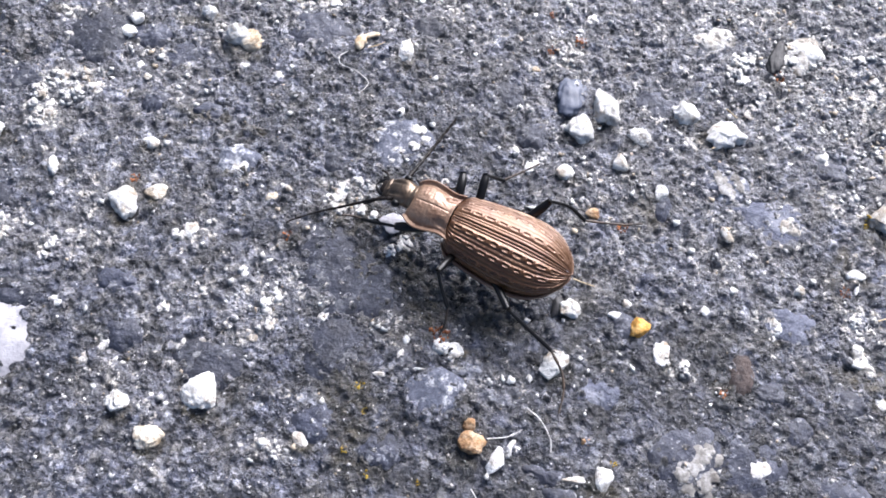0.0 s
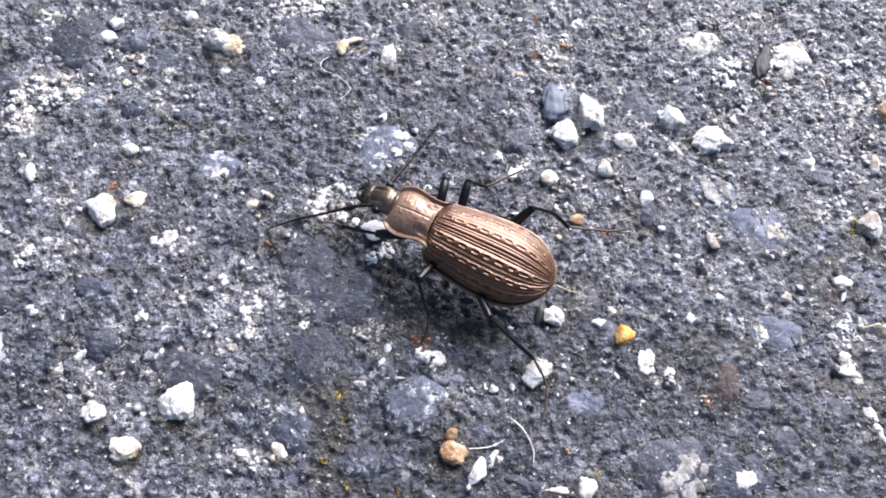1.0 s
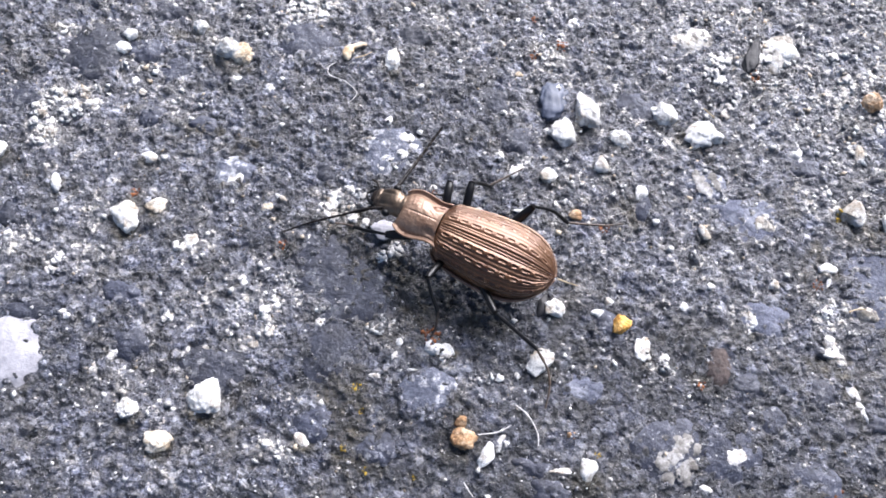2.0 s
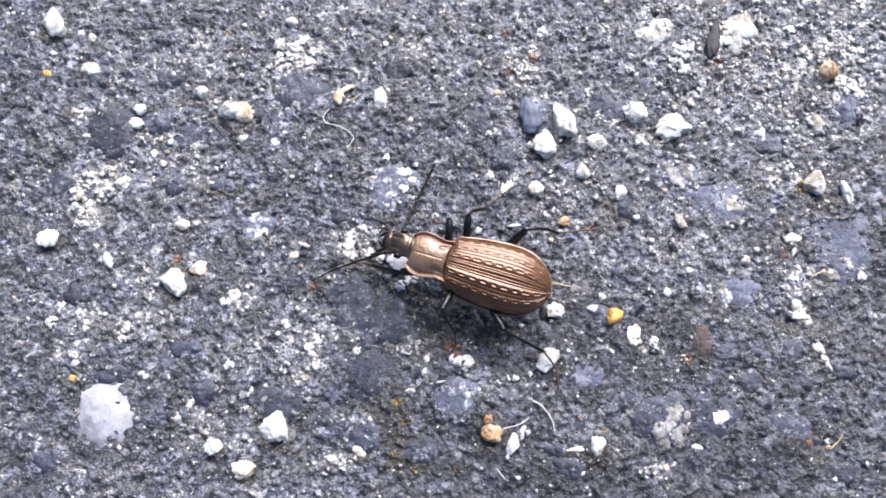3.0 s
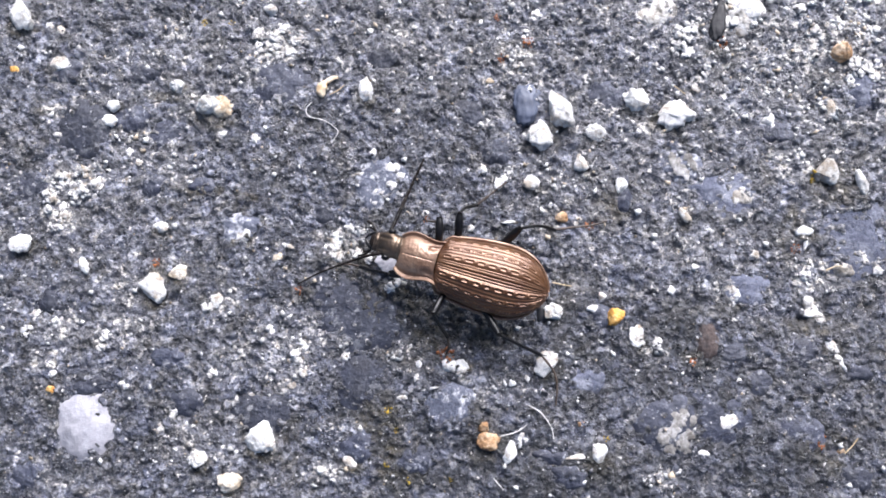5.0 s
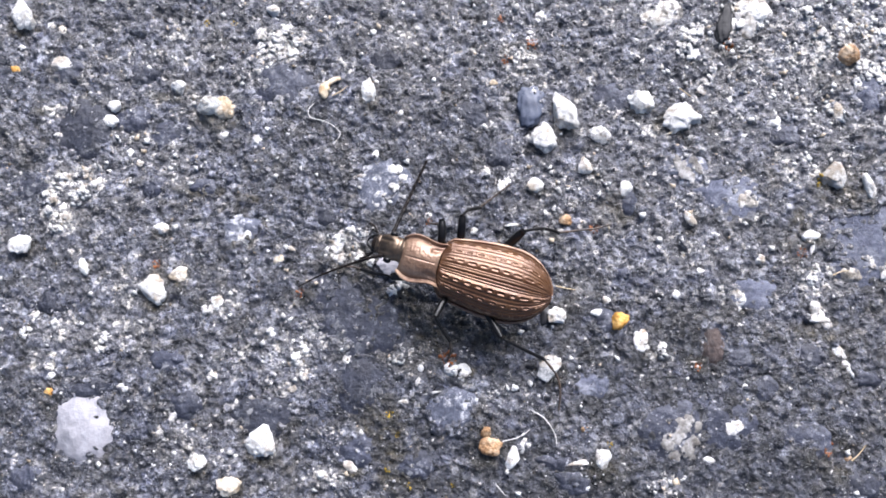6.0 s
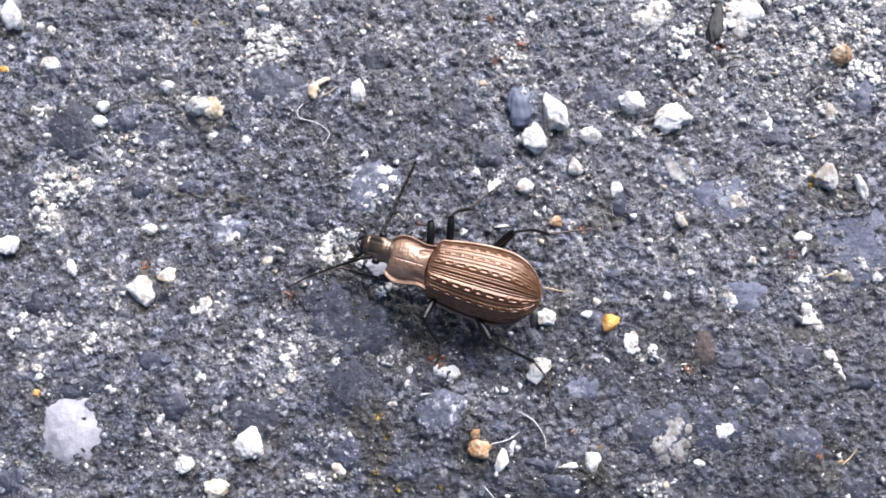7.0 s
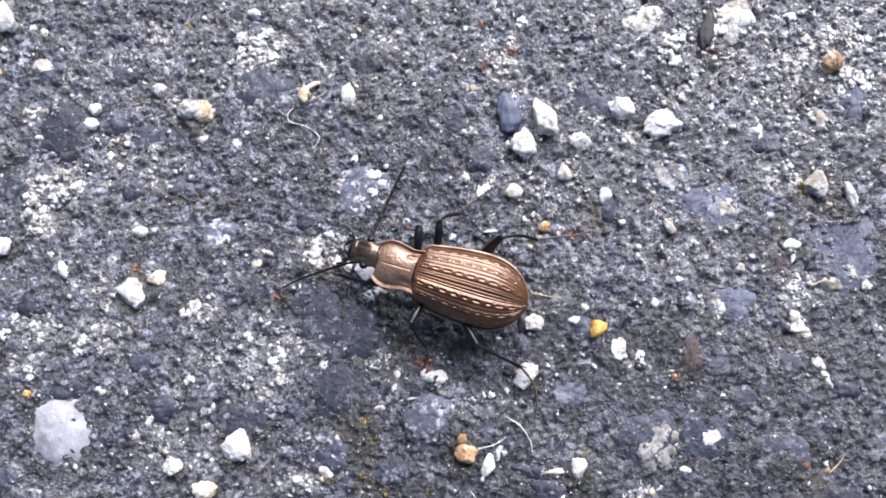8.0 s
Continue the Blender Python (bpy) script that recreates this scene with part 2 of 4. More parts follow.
def relief(x, y):
    x, y = np.asarray(x, float), np.asarray(y, float)
    near = np.clip((160 - np.hypot(x, y)) / 60, 0, 1)
    z = swell(x, y) * near
    z = z + near * (0.4 * grain_bumps(x, y, 2.4, 11) + 0.34 * grain_bumps(x, y, 1.1, 23) + 0.32 * grain_bumps(x, y, 0.62, 29) + 0.3 * value_noise(x, y, 0.55, 31) + 0.32 * value_noise(x, y, 0.36, 37) - 0.58)
    return z


def height(x, y):
    return float(relief(np.array([x]), np.array([y]))[0])


def base_height(x, y):
    """The ground's level round a spot, without the single grains."""
    g = np.array([(x + p, y + q) for p in (-0.8, -0.3, 0.3, 0.8) for q in (-0.8, -0.3, 0.3, 0.8)])
    return float(relief(g[:, 0], g[:, 1]).mean())


# ---- building helpers ----
def mesh_from(name, verts, faces, material, smooth=True):
    me = bpy.data.meshes.new(name)
    me.from_pydata([tuple(v) for v in verts], [], [tuple(f) for f in faces])
    me.materials.append(material)
    if smooth:
        me.polygons.foreach_set("use_smooth", [True] * len(me.polygons))
    me.update()
    return me


def part(name, me, parent, label=""):
    ob = new(name, me)
    ob.parent = parent
    return tagged(ob, label)


def grid_faces(nu, nv, wrap=False):
    last = nv if wrap else nv - 1
    return [(i * nv + j, (i + 1) * nv + j, (i + 1) * nv + (j + 1) % nv, i * nv + (j + 1) % nv) for i in range(nu - 1) for j in range(last)]


# ---- ground ----
def ground_lines(lo, hi, step):
    inner = list(np.arange(lo, hi + step / 2, step))
    grow, d, p = [], step, 0.0
    while p < 60000:
        d *= 1.35
        p += d
        grow.append(p)
    return np.array([lo - g for g in reversed(grow)] + inner + [inner[-1] + g for g in grow])


PATCHES = []


def crust(x, y, a, b, n):
    """Notes a patch of pale lime: middle, half-axes in millimetres, number of flakes."""
    PATCHES.append((x, y, a, b, n))


SOIL_SHADE = []


def soil_and_shade(x, y, a, b):
    """Notes a patch of dark, mossy dirt, in places with painted shade: middle and half-axes."""
    SOIL_SHADE.append((x, y, a, b, 0))


# the first three: dirt, and the beetle's soft shadow painted into the ground
soil_and_shade(-8.79, -4.94, 4.33, 4.33)
soil_and_shade(-5.97, -8.77, 4.33, 2.78)
soil_and_shade(2.60, -6.88, 3.71, 1.86)
soil_and_shade(34.80, 6.85, 1.36, 3.71)
soil_and_shade(-31.78, 15.56, 3.09, 1.11)
soil_and_shade(14.97, 8.33, 2.47, 2.78)
soil_and_shade(-32.59, 7.66, 3.40, 0.99)
soil_and_shade(19.08, 18.78, 3.71, 1.36)
soil_and_shade(6.47, 14.99, 2.47, 0.74)
soil_and_shade(-36.43, 18.36, 3.71, 0.74)
soil_and_shade(3.27, 25.38, 3.09, 2.17)
soil_and_shade(40.27, 27.39, 2.47, 2.17)
soil_and_shade(-26.61, 7.07, 1.86, 0.62)
soil_and_shade(39.43, 12.44, 3.71, 2.78)
soil_and_shade(38.06, -3.30, 3.71, 1.55)
soil_and_shade(38.42, -16.33, 3.40, 2.78)
soil_and_shade(-19.76, -3.23, 1.86, 1.55)
soil_and_shade(-34.81, -2.08, 2.78, 1.55)
soil_and_shade(-9.41, -16.40, 3.40, 3.09)
soil_and_shade(2.20, -18.77, 2.17, 2.78)
soil_and_shade(-13.05, 0.41, 3.71, 2.47)
soil_and_shade(24.87, -7.92, 1.86, 1.24)
soil_and_shade(26.39, 29.25, 1.36, 3.09)
soil_and_shade(-49.66, 15.71, 3.71, 0.87)
soil_and_shade(-6.83, -21.33, 3.71, 3.09)
# one dark patch to each larger stone, its middle shifted a little towards -y
soil_and_shade(-55.41, 26.07, 2.34, 1.95)
soil_and_shade(-50.00, 20.76, 1.88, 1.46)
soil_and_shade(-35.78, 19.22, 1.56, 1.25)
soil_and_shade(-43.06, 16.46, 1.25, 1.10)
soil_and_shade(-43.64, 14.59, 1.49, 1.03)
soil_and_shade(-13.64, 19.31, 1.41, 1.61)
soil_and_shade(8.58, 18.37, 1.88, 2.60)
soil_and_shade(17.26, 20.02, 1.88, 1.95)
soil_and_shade(21.65, 18.78, 2.65, 2.10)
soil_and_shade(12.86, 16.39, 1.72, 1.32)
soil_and_shade(6.77, 15.37, 2.02, 1.88)
soil_and_shade(11.33, 12.49, 1.25, 1.53)
soil_and_shade(5.86, 10.27, 1.49, 1.17)
soil_and_shade(16.03, 10.47, 1.02, 1.46)
soil_and_shade(23.21, 7.39, 0.95, 1.53)
soil_and_shade(38.86, 13.35, 2.34, 2.03)
soil_and_shade(42.35, 11.99, 1.02, 1.81)
soil_and_shade(-22.47, -21.16, 2.65, 2.31)
soil_and_shade(-29.09, -23.41, 1.64, 1.39)
soil_and_shade(-36.43, -4.90, 2.10, 2.24)
soil_and_shade(-52.40, -0.56, 1.80, 1.61)
soil_and_shade(-36.36, 2.52, 1.49, 1.10)
soil_and_shade(-44.85, -2.56, 0.95, 1.46)
soil_and_shade(9.36, -4.29, 1.64, 1.39)
soil_and_shade(8.92, -10.21, 1.80, 1.81)
soil_and_shade(39.54, -6.22, 1.18, 1.81)
soil_and_shade(18.73, -6.71, 1.41, 1.53)
soil_and_shade(-15.19, 1.34, 1.95, 2.31)
soil_and_shade(-0.65, -10.73, 1.49, 0.96)
soil_and_shade(-25.37, -25.76, 1.49, 1.53)
soil_and_shade(-12.29, -22.27, 1.80, 0.96)
soil_and_shade(-27.06, 2.33, 1.80, 1.46)
soil_and_shade(14.85, -19.70, 1.64, 1.74)
soil_and_shade(29.27, -0.83, 1.25, 1.68)
soil_and_shade(36.37, 6.69, 1.80, 0.96)
soil_and_shade(38.98, 20.53, 1.02, 1.53)
soil_and_shade(-28.94, -5.67, 1.25, 1.25)
soil_and_shade(29.06, 10.08, 1.41, 1.03)
soil_and_shade(28.50, -14.56, 1.41, 1.03)
soil_and_shade(29.31, 30.87, 1.95, 2.39)
soil_and_shade(37.52, -2.46, 1.80, 0.89)
soil_and_shade(-31.66, 16.55, 2.58, 1.88)
soil_and_shade(-33.50, -2.66, 1.49, 1.32)
soil_and_shade(40.33, 27.02, 1.56, 1.46)
soil_and_shade(2.75, -19.12, 1.64, 1.53)
soil_and_shade(-9.39, 0.04, 2.06, 1.51)
soil_and_shade(27.0, 27.2, 3.2, 1.8)
soil_and_shade(38.0, 24.5, 2.4, 1.6)

# dark, damp dirt round the beetle's legs, plus painted shade at the front leg
soil_and_shade(-3.0, -5.8, 3.2, 2.6)
soil_and_shade(-10.8, 0.2, 3.6, 1.4)
# broad, thin dustings of lime; the first also paints in the ground's glare
crust(34, 35, 28, 17, 1300)
crust(10, 36, 50, 12, 500)
crust(9, 15, 10, 8, 120)
crust(22, 9, 15, 8, 140)
crust(2, 25, 14, 6, 90)
crust(34, 22, 14, 9, 160)
crust(-45, 8, 14, 18, 0)
crust(36, 8, 10, 18, 0)
crust(-14, 30, 44, 12, 420)
crust(39, 28, 16, 12, 600)
crust(28, 24, 9, 7, 120)
crust(-40, 18, 12, 10, 160)
# broken crusts
crust(-47.90, 7.14, 3.71, 3.40, 150)
crust(-44.72, 8.66, 1.86, 1.86, 60)
crust(-48.37, 2.83, 2.47, 1.86, 70)
crust(-24.46, 25.35, 3.71, 2.78, 150)
crust(18.49, 31.14, 2.47, 1.86, 90)
crust(22.67, 28.72, 2.23, 2.10, 80)
crust(28.47, 31.65, 2.47, 2.78, 120)
crust(-50.00, 15.69, 1.86, 1.24, 25)
crust(-27.93, -5.41, 2.47, 2.47, 25)
crust(-39.91, -9.15, 3.71, 2.47, 35)
crust(-47.11, -9.69, 3.71, 1.86, 30)
crust(-20.7, -8.0, 3.71, 4.0, 30)
crust(-20.86, -11.77, 3.09, 3.09, 35)
crust(23.02, 13.72, 2.78, 1.86, 90)
crust(40.21, 29.98, 3.40, 3.71, 130)
crust(36.60, 27.84, 2.47, 2.47, 50)
crust(14.06, 31.25, 1.86, 1.86, 40)
crust(-36.64, 26.27, 1.24, 1.55, 25)
crust(-36.26, 22.89, 1.86, 0.74, 20)
crust(-18.02, -8.13, 1.86, 2.47, 25)
crust(-48.02, -12.93, 3.09, 1.86, 20)
crust(22.82, -15.57, 2.47, 2.60, 110)
crust(-11.63, 10.11, 2.60, 2.35, 60)
crust(28.65, 10.48, 2.17, 1.55, 35)
crust(42.86, 5.55, 2.17, 3.09, 40)
crust(-22.57, -20.22, 2.17, 1.86, 20)
crust(3.63, 24.74, 3.09, 2.47, 40)
crust(-10.13, 27.32, 2.47, 1.86, 30)
crust(-15.12, 2.18, 1.86, 2.17, 35)
crust(0.30, 17.34, 1.11, 0.87, 14)
crust(-1.77, -14.87, 1.86, 1.55, 20)
crust(20.36, -7.67, 1.55, 1.24, 20)
crust(-13.60, -7.80, 2.47, 1.86, 20)
crust(-27.95, -11.39, 3.71, 3.09, 30)
crust(-31.35, -21.56, 4.33, 3.09, 30)
crust(-39.78, -4.68, 3.09, 2.47, 25)
crust(-26.22, -21.75, 1.86, 1.86, 17)
crust(-7.14, -9.78, 3.71, 2.47, 40)
crust(27.83, 0.20, 2.47, 1.86, 30)
crust(37.32, 2.11, 3.09, 2.47, 40)
crust(-46.26, -26.51, 3.71, 1.24, 20)
crust(-14.74, -23.20, 2.47, 1.24, 30)
crust(-26.17, 22.43, 3.71, 2.47, 30)
crust(-34.83, 9.95, 3.09, 2.47, 30)
crust(30.54, 25.57, 3.71, 3.09, 40)
crust(9.51, 11.46, 3.71, 2.47, 40)
crust(34.57, 14.32, 3.09, 2.47, 40)
crust(17.92, 17.10, 3.71, 2.47, 30)
crust(21.01, 4.04, 3.71, 3.71, 30)
crust(3.61, -12.62, 3.71, 2.47, 30)
crust(20.99, -20.74, 3.71, 1.24, 30)


DARK_SPREADS = []


def dark_spread(x, y, a, b, k):
    """Notes a broad darker spread of asphalt: middle, half-axes and strength."""
    DARK_SPREADS.append((x, y, a, b, k))


dark_spread(1, -3, 17, 9, 0.6)
dark_spread(17, -8, 20, 10, 1.0)
dark_spread(30, -15, 22, 12, 0.9)
dark_spread(8, -22, 24, 9, 1.0)
dark_spread(-12, -4, 10, 7, 0.5)
dark_spread(-9, -13, 9, 7, 0.6)
dark_spread(-42, -20, 24, 10, 0.35)
dark_spread(-6, 14, 17, 11, 0.4)
dark_spread(44, -2, 8, 14, 0.5)


def build_ground():
    xs, ys = ground_lines(-68, 56, 0.18), ground_lines(-38, 48, 0.18)
    X, Y = np.meshgrid(xs, ys, indexing="ij")
    Z = relief(X, Y)
    nu, nv = X.shape
    co = np.stack([X, Y, Z], -1).reshape(-1, 3) * MM
    idx = np.arange(nu * nv).reshape(nu, nv)
    quads = np.stack([idx[:-1, :-1], idx[1:, :-1], idx[1:, 1:], idx[:-1, 1:]], -1).reshape(-1, 4)
    me = bpy.data.meshes.new("ground")
    me.vertices.add(len(co))
    me.vertices.foreach_set("co", co.ravel())
    me.loops.add(quads.size)
    me.loops.foreach_set("vertex_index", quads.ravel())
    me.polygons.add(len(quads))
    me.polygons.foreach_set("loop_start", np.arange(len(quads)) * 4)
    me.update(calc_edges=True)
    me.polygons.foreach_set("use_smooth", np.ones(len(quads), bool))
    me.materials.append(ASPHALT)
    lime, dirt = np.zeros(X.shape), np.zeros(X.shape)
    for x, y, a, b, n in PATCHES + SOIL_SHADE:
        i0, i1 = np.searchsorted(xs, (x - 1.5 * a, x + 1.5 * a))
        j0, j1 = np.searchsorted(ys, (y - 1.5 * b, y + 1.5 * b))
        sx, sy = X[i0:i1, j0:j1], Y[i0:i1, j0:j1]
        d = ((sx - x) / a) ** 2 + ((sy - y) / b) ** 2
        if (x, y, a, b, n) in SOIL_SHADE:
            dirt[i0:i1, j0:j1] = np.maximum(dirt[i0:i1, j0:j1], np.clip(1.3 - 1.1 * d, 0, 0.9))
            continue
        dens = min(1.0, n / (a * b) / 9 + 0.25)
        lime[i0:i1, j0:j1] = np.maximum(lime[i0:i1, j0:j1], np.clip(1.5 - 1.2 * d, 0, 1) * dens)
    lime = lime * (0.6 + 1.0 * (value_noise(X, Y, 1.6, 51) + 0.5)) + 0.12 * value_noise(X, Y, 6, 53)
    dark = np.zeros(X.shape)
    for x, y, a, b, k in DARK_SPREADS:
        dark = np.maximum(dark, k * np.clip(1.6 - 1.6 * np.sqrt(((X - x) / a) ** 2 + ((Y - y) / b) ** 2), 0, 1))
    dark = np.clip(dark * (1 + 0.9 * value_noise(X, Y, 4.5, 61) + 0.7 * value_noise(X, Y, 1.7, 63)), 0, 1)
    me.attributes.new("dark_spread", "FLOAT", "POINT").data.foreach_set("value", dark.ravel().astype(np.float32))
    lime = lime * (1 - 0.4 * dark)
    me.attributes.new("lime", "FLOAT", "POINT").data.foreach_set("value", lime.ravel().astype(np.float32))
    dirt = dirt * (0.7 + 0.6 * (value_noise(X, Y, 1.3, 57) + 0.5))
    me.attributes.new("soil_and_shade", "FLOAT", "POINT").data.foreach_set("value", dirt.ravel().astype(np.float32))
    return tagged(new("ground", me), "weathered dark grey asphalt with fine pale grit", "ground", kind="structure")


ground = build_ground()


# ---- stones ----
def lump(a, b, h, seed, rough=0.22, facets=0.5, sub=3):
    """An irregular stone round the origin with half-axes a, b and half-height h, partly cut to flat faces."""
    rng = np.random.RandomState(seed)
    bm = bmesh.new()
    bmesh.ops.create_icosphere(bm, subdivisions=sub, radius=1)
    off = Vector(rng.uniform(-50, 50, 3))
    cuts = []
    for _ in range(9):
        n = Vector(rng.normal(size=3)).normalized()
        cuts.append((n, rng.uniform(0.5, 0.85)))
    out = []
    for v in bm.verts:
        p = v.co.copy()
        p *= 1.12 + rough * noise.noise(p * 1.1 + off) + rough * 0.7 * noise.noise(p * 2.4 + off)
        for n, d in cuts:
            over = p.dot(n) - d
            if over > 0:
                p -= n * over * facets
        p *= 1 + rough * 0.35 * noise.noise(p * 5.5 + off)
        out.append((p.x * a, p.y * b, p.z * h))
    faces = [[w.index for w in fc.verts] for fc in bm.faces]
    bm.free()
    return np.array(out), faces


SEED = [100]


def stone_mesh(name, a, b, h, material, rough=0.46, facets=0.62, sub=4):
    SEED[0] += 1
    v, fc = lump(a, b, h, SEED[0], rough, facets, sub if a * b > 0.9 else 3)
    return mesh_from(name, v * MM, fc, material)


def set_stone(name, x, y, a, b, turn, h, material, label, category, group, sink=0.42, facets=0.62):
    ob = new(name, stone_mesh(name, a * 1.0, b * 1.0, h * 0.46, material, facets=facets))
    ob.matrix_basis = pose(x * MM, y * MM, (base_height(x, y) + (h * (0.6 - sink) if h > 0.75 else 0.1 - 0.25 * h)) * MM, 0, 0, turn)
    return tagged(ob, label, category, group)


def grey_pebble(x, y, a, b, turn, h):
    return set_stone("pebble", x, y, a, b, turn, h, QUARTZ, "flat pale grey pebble under the beetle's head", "pebble", "")


def pebble(x, y, a, b, turn, h):
    size = "large" if a * b > 2.2 else "small" if a * b > 0.4 else "tiny"
    return set_stone("pebble", x, y, a, b, turn, h, WHITE, size + " chalky white pebble bedded in dark asphalt", "pebble", "white pebbles on the asphalt")


def tan_pebble(x, y, a, b, turn, h):
    return set_stone("pebble", x, y, a, b, turn, h, TAN, "cream and tan stained pebble lying on dark asphalt", "pebble", "tan pebbles on the asphalt")


def brown_pebble(x, y, a, b, turn, h):
    return set_stone("pebble", x, y, a, b, turn, h, BROWN, "rough orange-brown pebble lying on dark asphalt", "pebble", "brown pebbles on the asphalt")


def orange_pebble(x, y, a, b, turn, h):
    return set_stone("pebble", x, y, a, b, turn, h, ORANGE, "bright orange lichen-covered pebble on dark asphalt", "pebble", "orange pebbles on the asphalt")


SLABS = []


def bed(ob, x, y, a, b, turn, lift, top):
    """Beds a flat-topped stone in the ground and notes it, for stains that lie on it."""
    z = base_height(x, y) + lift
    SLABS.append((x, y, max(a, b), z + top))
    ob.matrix_basis = pose(x * MM, y * MM, z * MM, 0, 0, turn)


def slab_mesh(name, a, b, t, material, seed, edge=0.55, jag=1.0, bumpy=1.0):
    """A worn stone of which only the nearly flat top shows: uneven outline, softly domed."""
    rng = np.random.RandomState(seed)
    off = Vector(rng.uniform(-50, 50, 3))
    rings, seg = 12, 40
    verts, faces = [(0, 0, t)], []
    for i in range(1, rings + 1):
        r = i / rings
        for j in range(seg):
            q = 2 * math.pi * j / seg
            d = Vector((math.cos(q), math.sin(q), 0))
            e = 1 + jag * (0.34 * noise.noise(d * 1.1 + off) + 0.16 * noise.noise(d * 3.1 + off))
            p = d * r * e
            z = t - edge * r ** 3 + bumpy * 0.16 * noise.noise(Vector((p.x * a, p.y * b, 0)) * 0.9 + off) + bumpy * 0.08 * noise.noise(Vector((p.x * a, p.y * b, 3)) * 2.6 + off)
            verts.append((p.x * a, p.y * b, z))
    for j in range(seg):
        faces.append((0, 1 + j, 1 + (j + 1) % seg))
    for i in range(rings - 1):
        for j in range(seg):
            p, q = 1 + i * seg + j, 1 + i * seg + (j + 1) % seg
            faces.append((p, p + seg, q + seg, q))
    return mesh_from(name, np.array(verts) * MM, faces, material)


def aggregate(x, y, a, b, turn):
    SEED[0] += 1
    ob = part("aggregate_stone", slab_mesh("aggregate_stone", a * 1.15, b * 1.15, 0.3, AGGREGATE, SEED[0]), ground)
    bed(ob, x, y, a, b, turn, -0.04, 0.3)


def veined_aggregate(x, y, a, b, turn):
    SEED[0] += 1
    ob = part("aggregate_stone", slab_mesh("aggregate_stone", a * 1.12, b * 1.12, 0.34, VEINED, SEED[0]), ground, "blue-grey stone with white mineral veins")
    bed(ob, x, y, a, b, turn, -0.02, 0.34)


def cream_aggregate(x, y, a, b, turn):
    SEED[0] += 1
    ob = part("aggregate_stone", slab_mesh("aggregate_stone", a * 1.15, b * 1.15, 0.36, CREAM, SEED[0]), ground, "cream-white crusted stone")
    bed(ob, x, y, a, b, turn, 0.06, 0.36)


def pale_aggregate(x, y, a, b, turn):
    SEED[0] += 1
    ob = part("aggregate_stone", slab_mesh("aggregate_stone", a * 1.1, b * 1.1, 0.32, BLUESTONE, SEED[0]), ground, "pale slate-blue stone")
    bed(ob, x, y, a, b, turn, -0.04, 0.32)


def red_aggregate(x, y, a, b, turn):
    SEED[0] += 1
    ob = part("aggregate_stone", slab_mesh("aggregate_stone", a * 1.12, b * 1.12, 0.34, RUDDY, SEED[0]), ground, "dull red-brown stone")
    bed(ob, x, y, a, b, turn, -0.02, 0.34)


def blue_pebble(x, y, a, b, turn, h):
    return set_stone("pebble", x, y, a, b, turn, h, SLATE, "smooth oval blue-grey pebble bedded in asphalt", "pebble", "", facets=0.15)


def flake(x, y, a, b, turn, h):
    return set_stone("stone_flake", x, y, a, b, turn, h, WHITE, "thin pale splinter of flint on asphalt", "stone flake", "pale stone flakes")


def quartz(x, y, a, b, turn):
    ob = part("quartz_stone", slab_mesh("quartz_stone", a * 1.12, b * 1.12, 0.62, QUARTZ, 77, 0.9, 0.5), ground, "milky white quartz stone")
    ob.matrix_basis = pose(x * MM, y * MM, (base_height(x, y) + 0.15) * MM, 0, 0, turn)


def blotch(x, y, r):
    """A broken, crusty spot of pale mineral: many flat lobes grown together, with gaps."""
    SEED[0] += 1
    rng = np.random.RandomState(SEED[0])
    n = int(9 + 16 * r)
    q, k = rng.uniform(0, 2 * math.pi, n), r * rng.rand(n) ** 0.65
    px, py = k * np.cos(q), k * np.sin(q)
    pz = relief(x + px, y + py)
    size = rng.uniform(0.18, 0.42, n) * (0.6 + 0.4 * r) * (1.25 - 0.6 * k / r)
    verts, faces = [], []
    for i in range(n):
        pts, fc = lump(size[i], size[i] * rng.uniform(0.5, 1.5), size[i] * 0.2, rng.randint(9999), 0.9, 0.5, 2)
        faces += [[j + len(verts) for j in one] for one in fc]
        verts += [(p[0] + px[i], p[1] + py[i], p[2] + pz[i]) for p in pts]
    ob = part("lime_blotch", mesh_from("lime_blotch", np.array(verts) * MM, faces, CHALK), ground, "broken whitish mineral crust")
    ob.matrix_basis = pose(x * MM, y * MM, 0)


def stain(x, y, r, material=None, squeeze=1.0, turn=0.0):
    """A thin, ragged spot of pale mineral on the face of a bedded stone."""
    near = [(math.hypot(x - p, y - q) / c, z, c) for p, q, c, z in SLABS]
    d, z, c = min(near)
    for k in range(3):
        SEED[0] += 1
        q = 2.1 * k + SEED[0]
        ob = part("mineral_stain", slab_mesh("mineral_stain", 0.72 * r, 0.72 * r * squeeze, 0.03, material or CHALK, SEED[0], 0.1, 1.7, 0.12), ground, "pale mineral spot on the stone")
        ob.matrix_basis = pose((x + 0.45 * r * math.cos(q)) * MM, (y + 0.45 * r * squeeze * math.sin(q)) * MM, (z - 0.5 * min(d, 1) ** 3 + 0.07 + 0.01 * k) * MM, 0, 0, turn + 40 * k * (squeeze > 0.9))


# ---- loose grit: many tiny grains, one object for each kind ----
CHIP = np.array([(1, 0, 0), (-0.9, 0.2, 0), (0.1, 1, 0.1), (0, -1, 0), (0.15, 0.1, 0.8), (0, 0, -0.8)])
CHIP_FACES = np.array([(0, 2, 4), (2, 1, 4), (1, 3, 4), (3, 0, 4), (2, 0, 5), (1, 2, 5), (3, 1, 5), (0, 3, 5)])


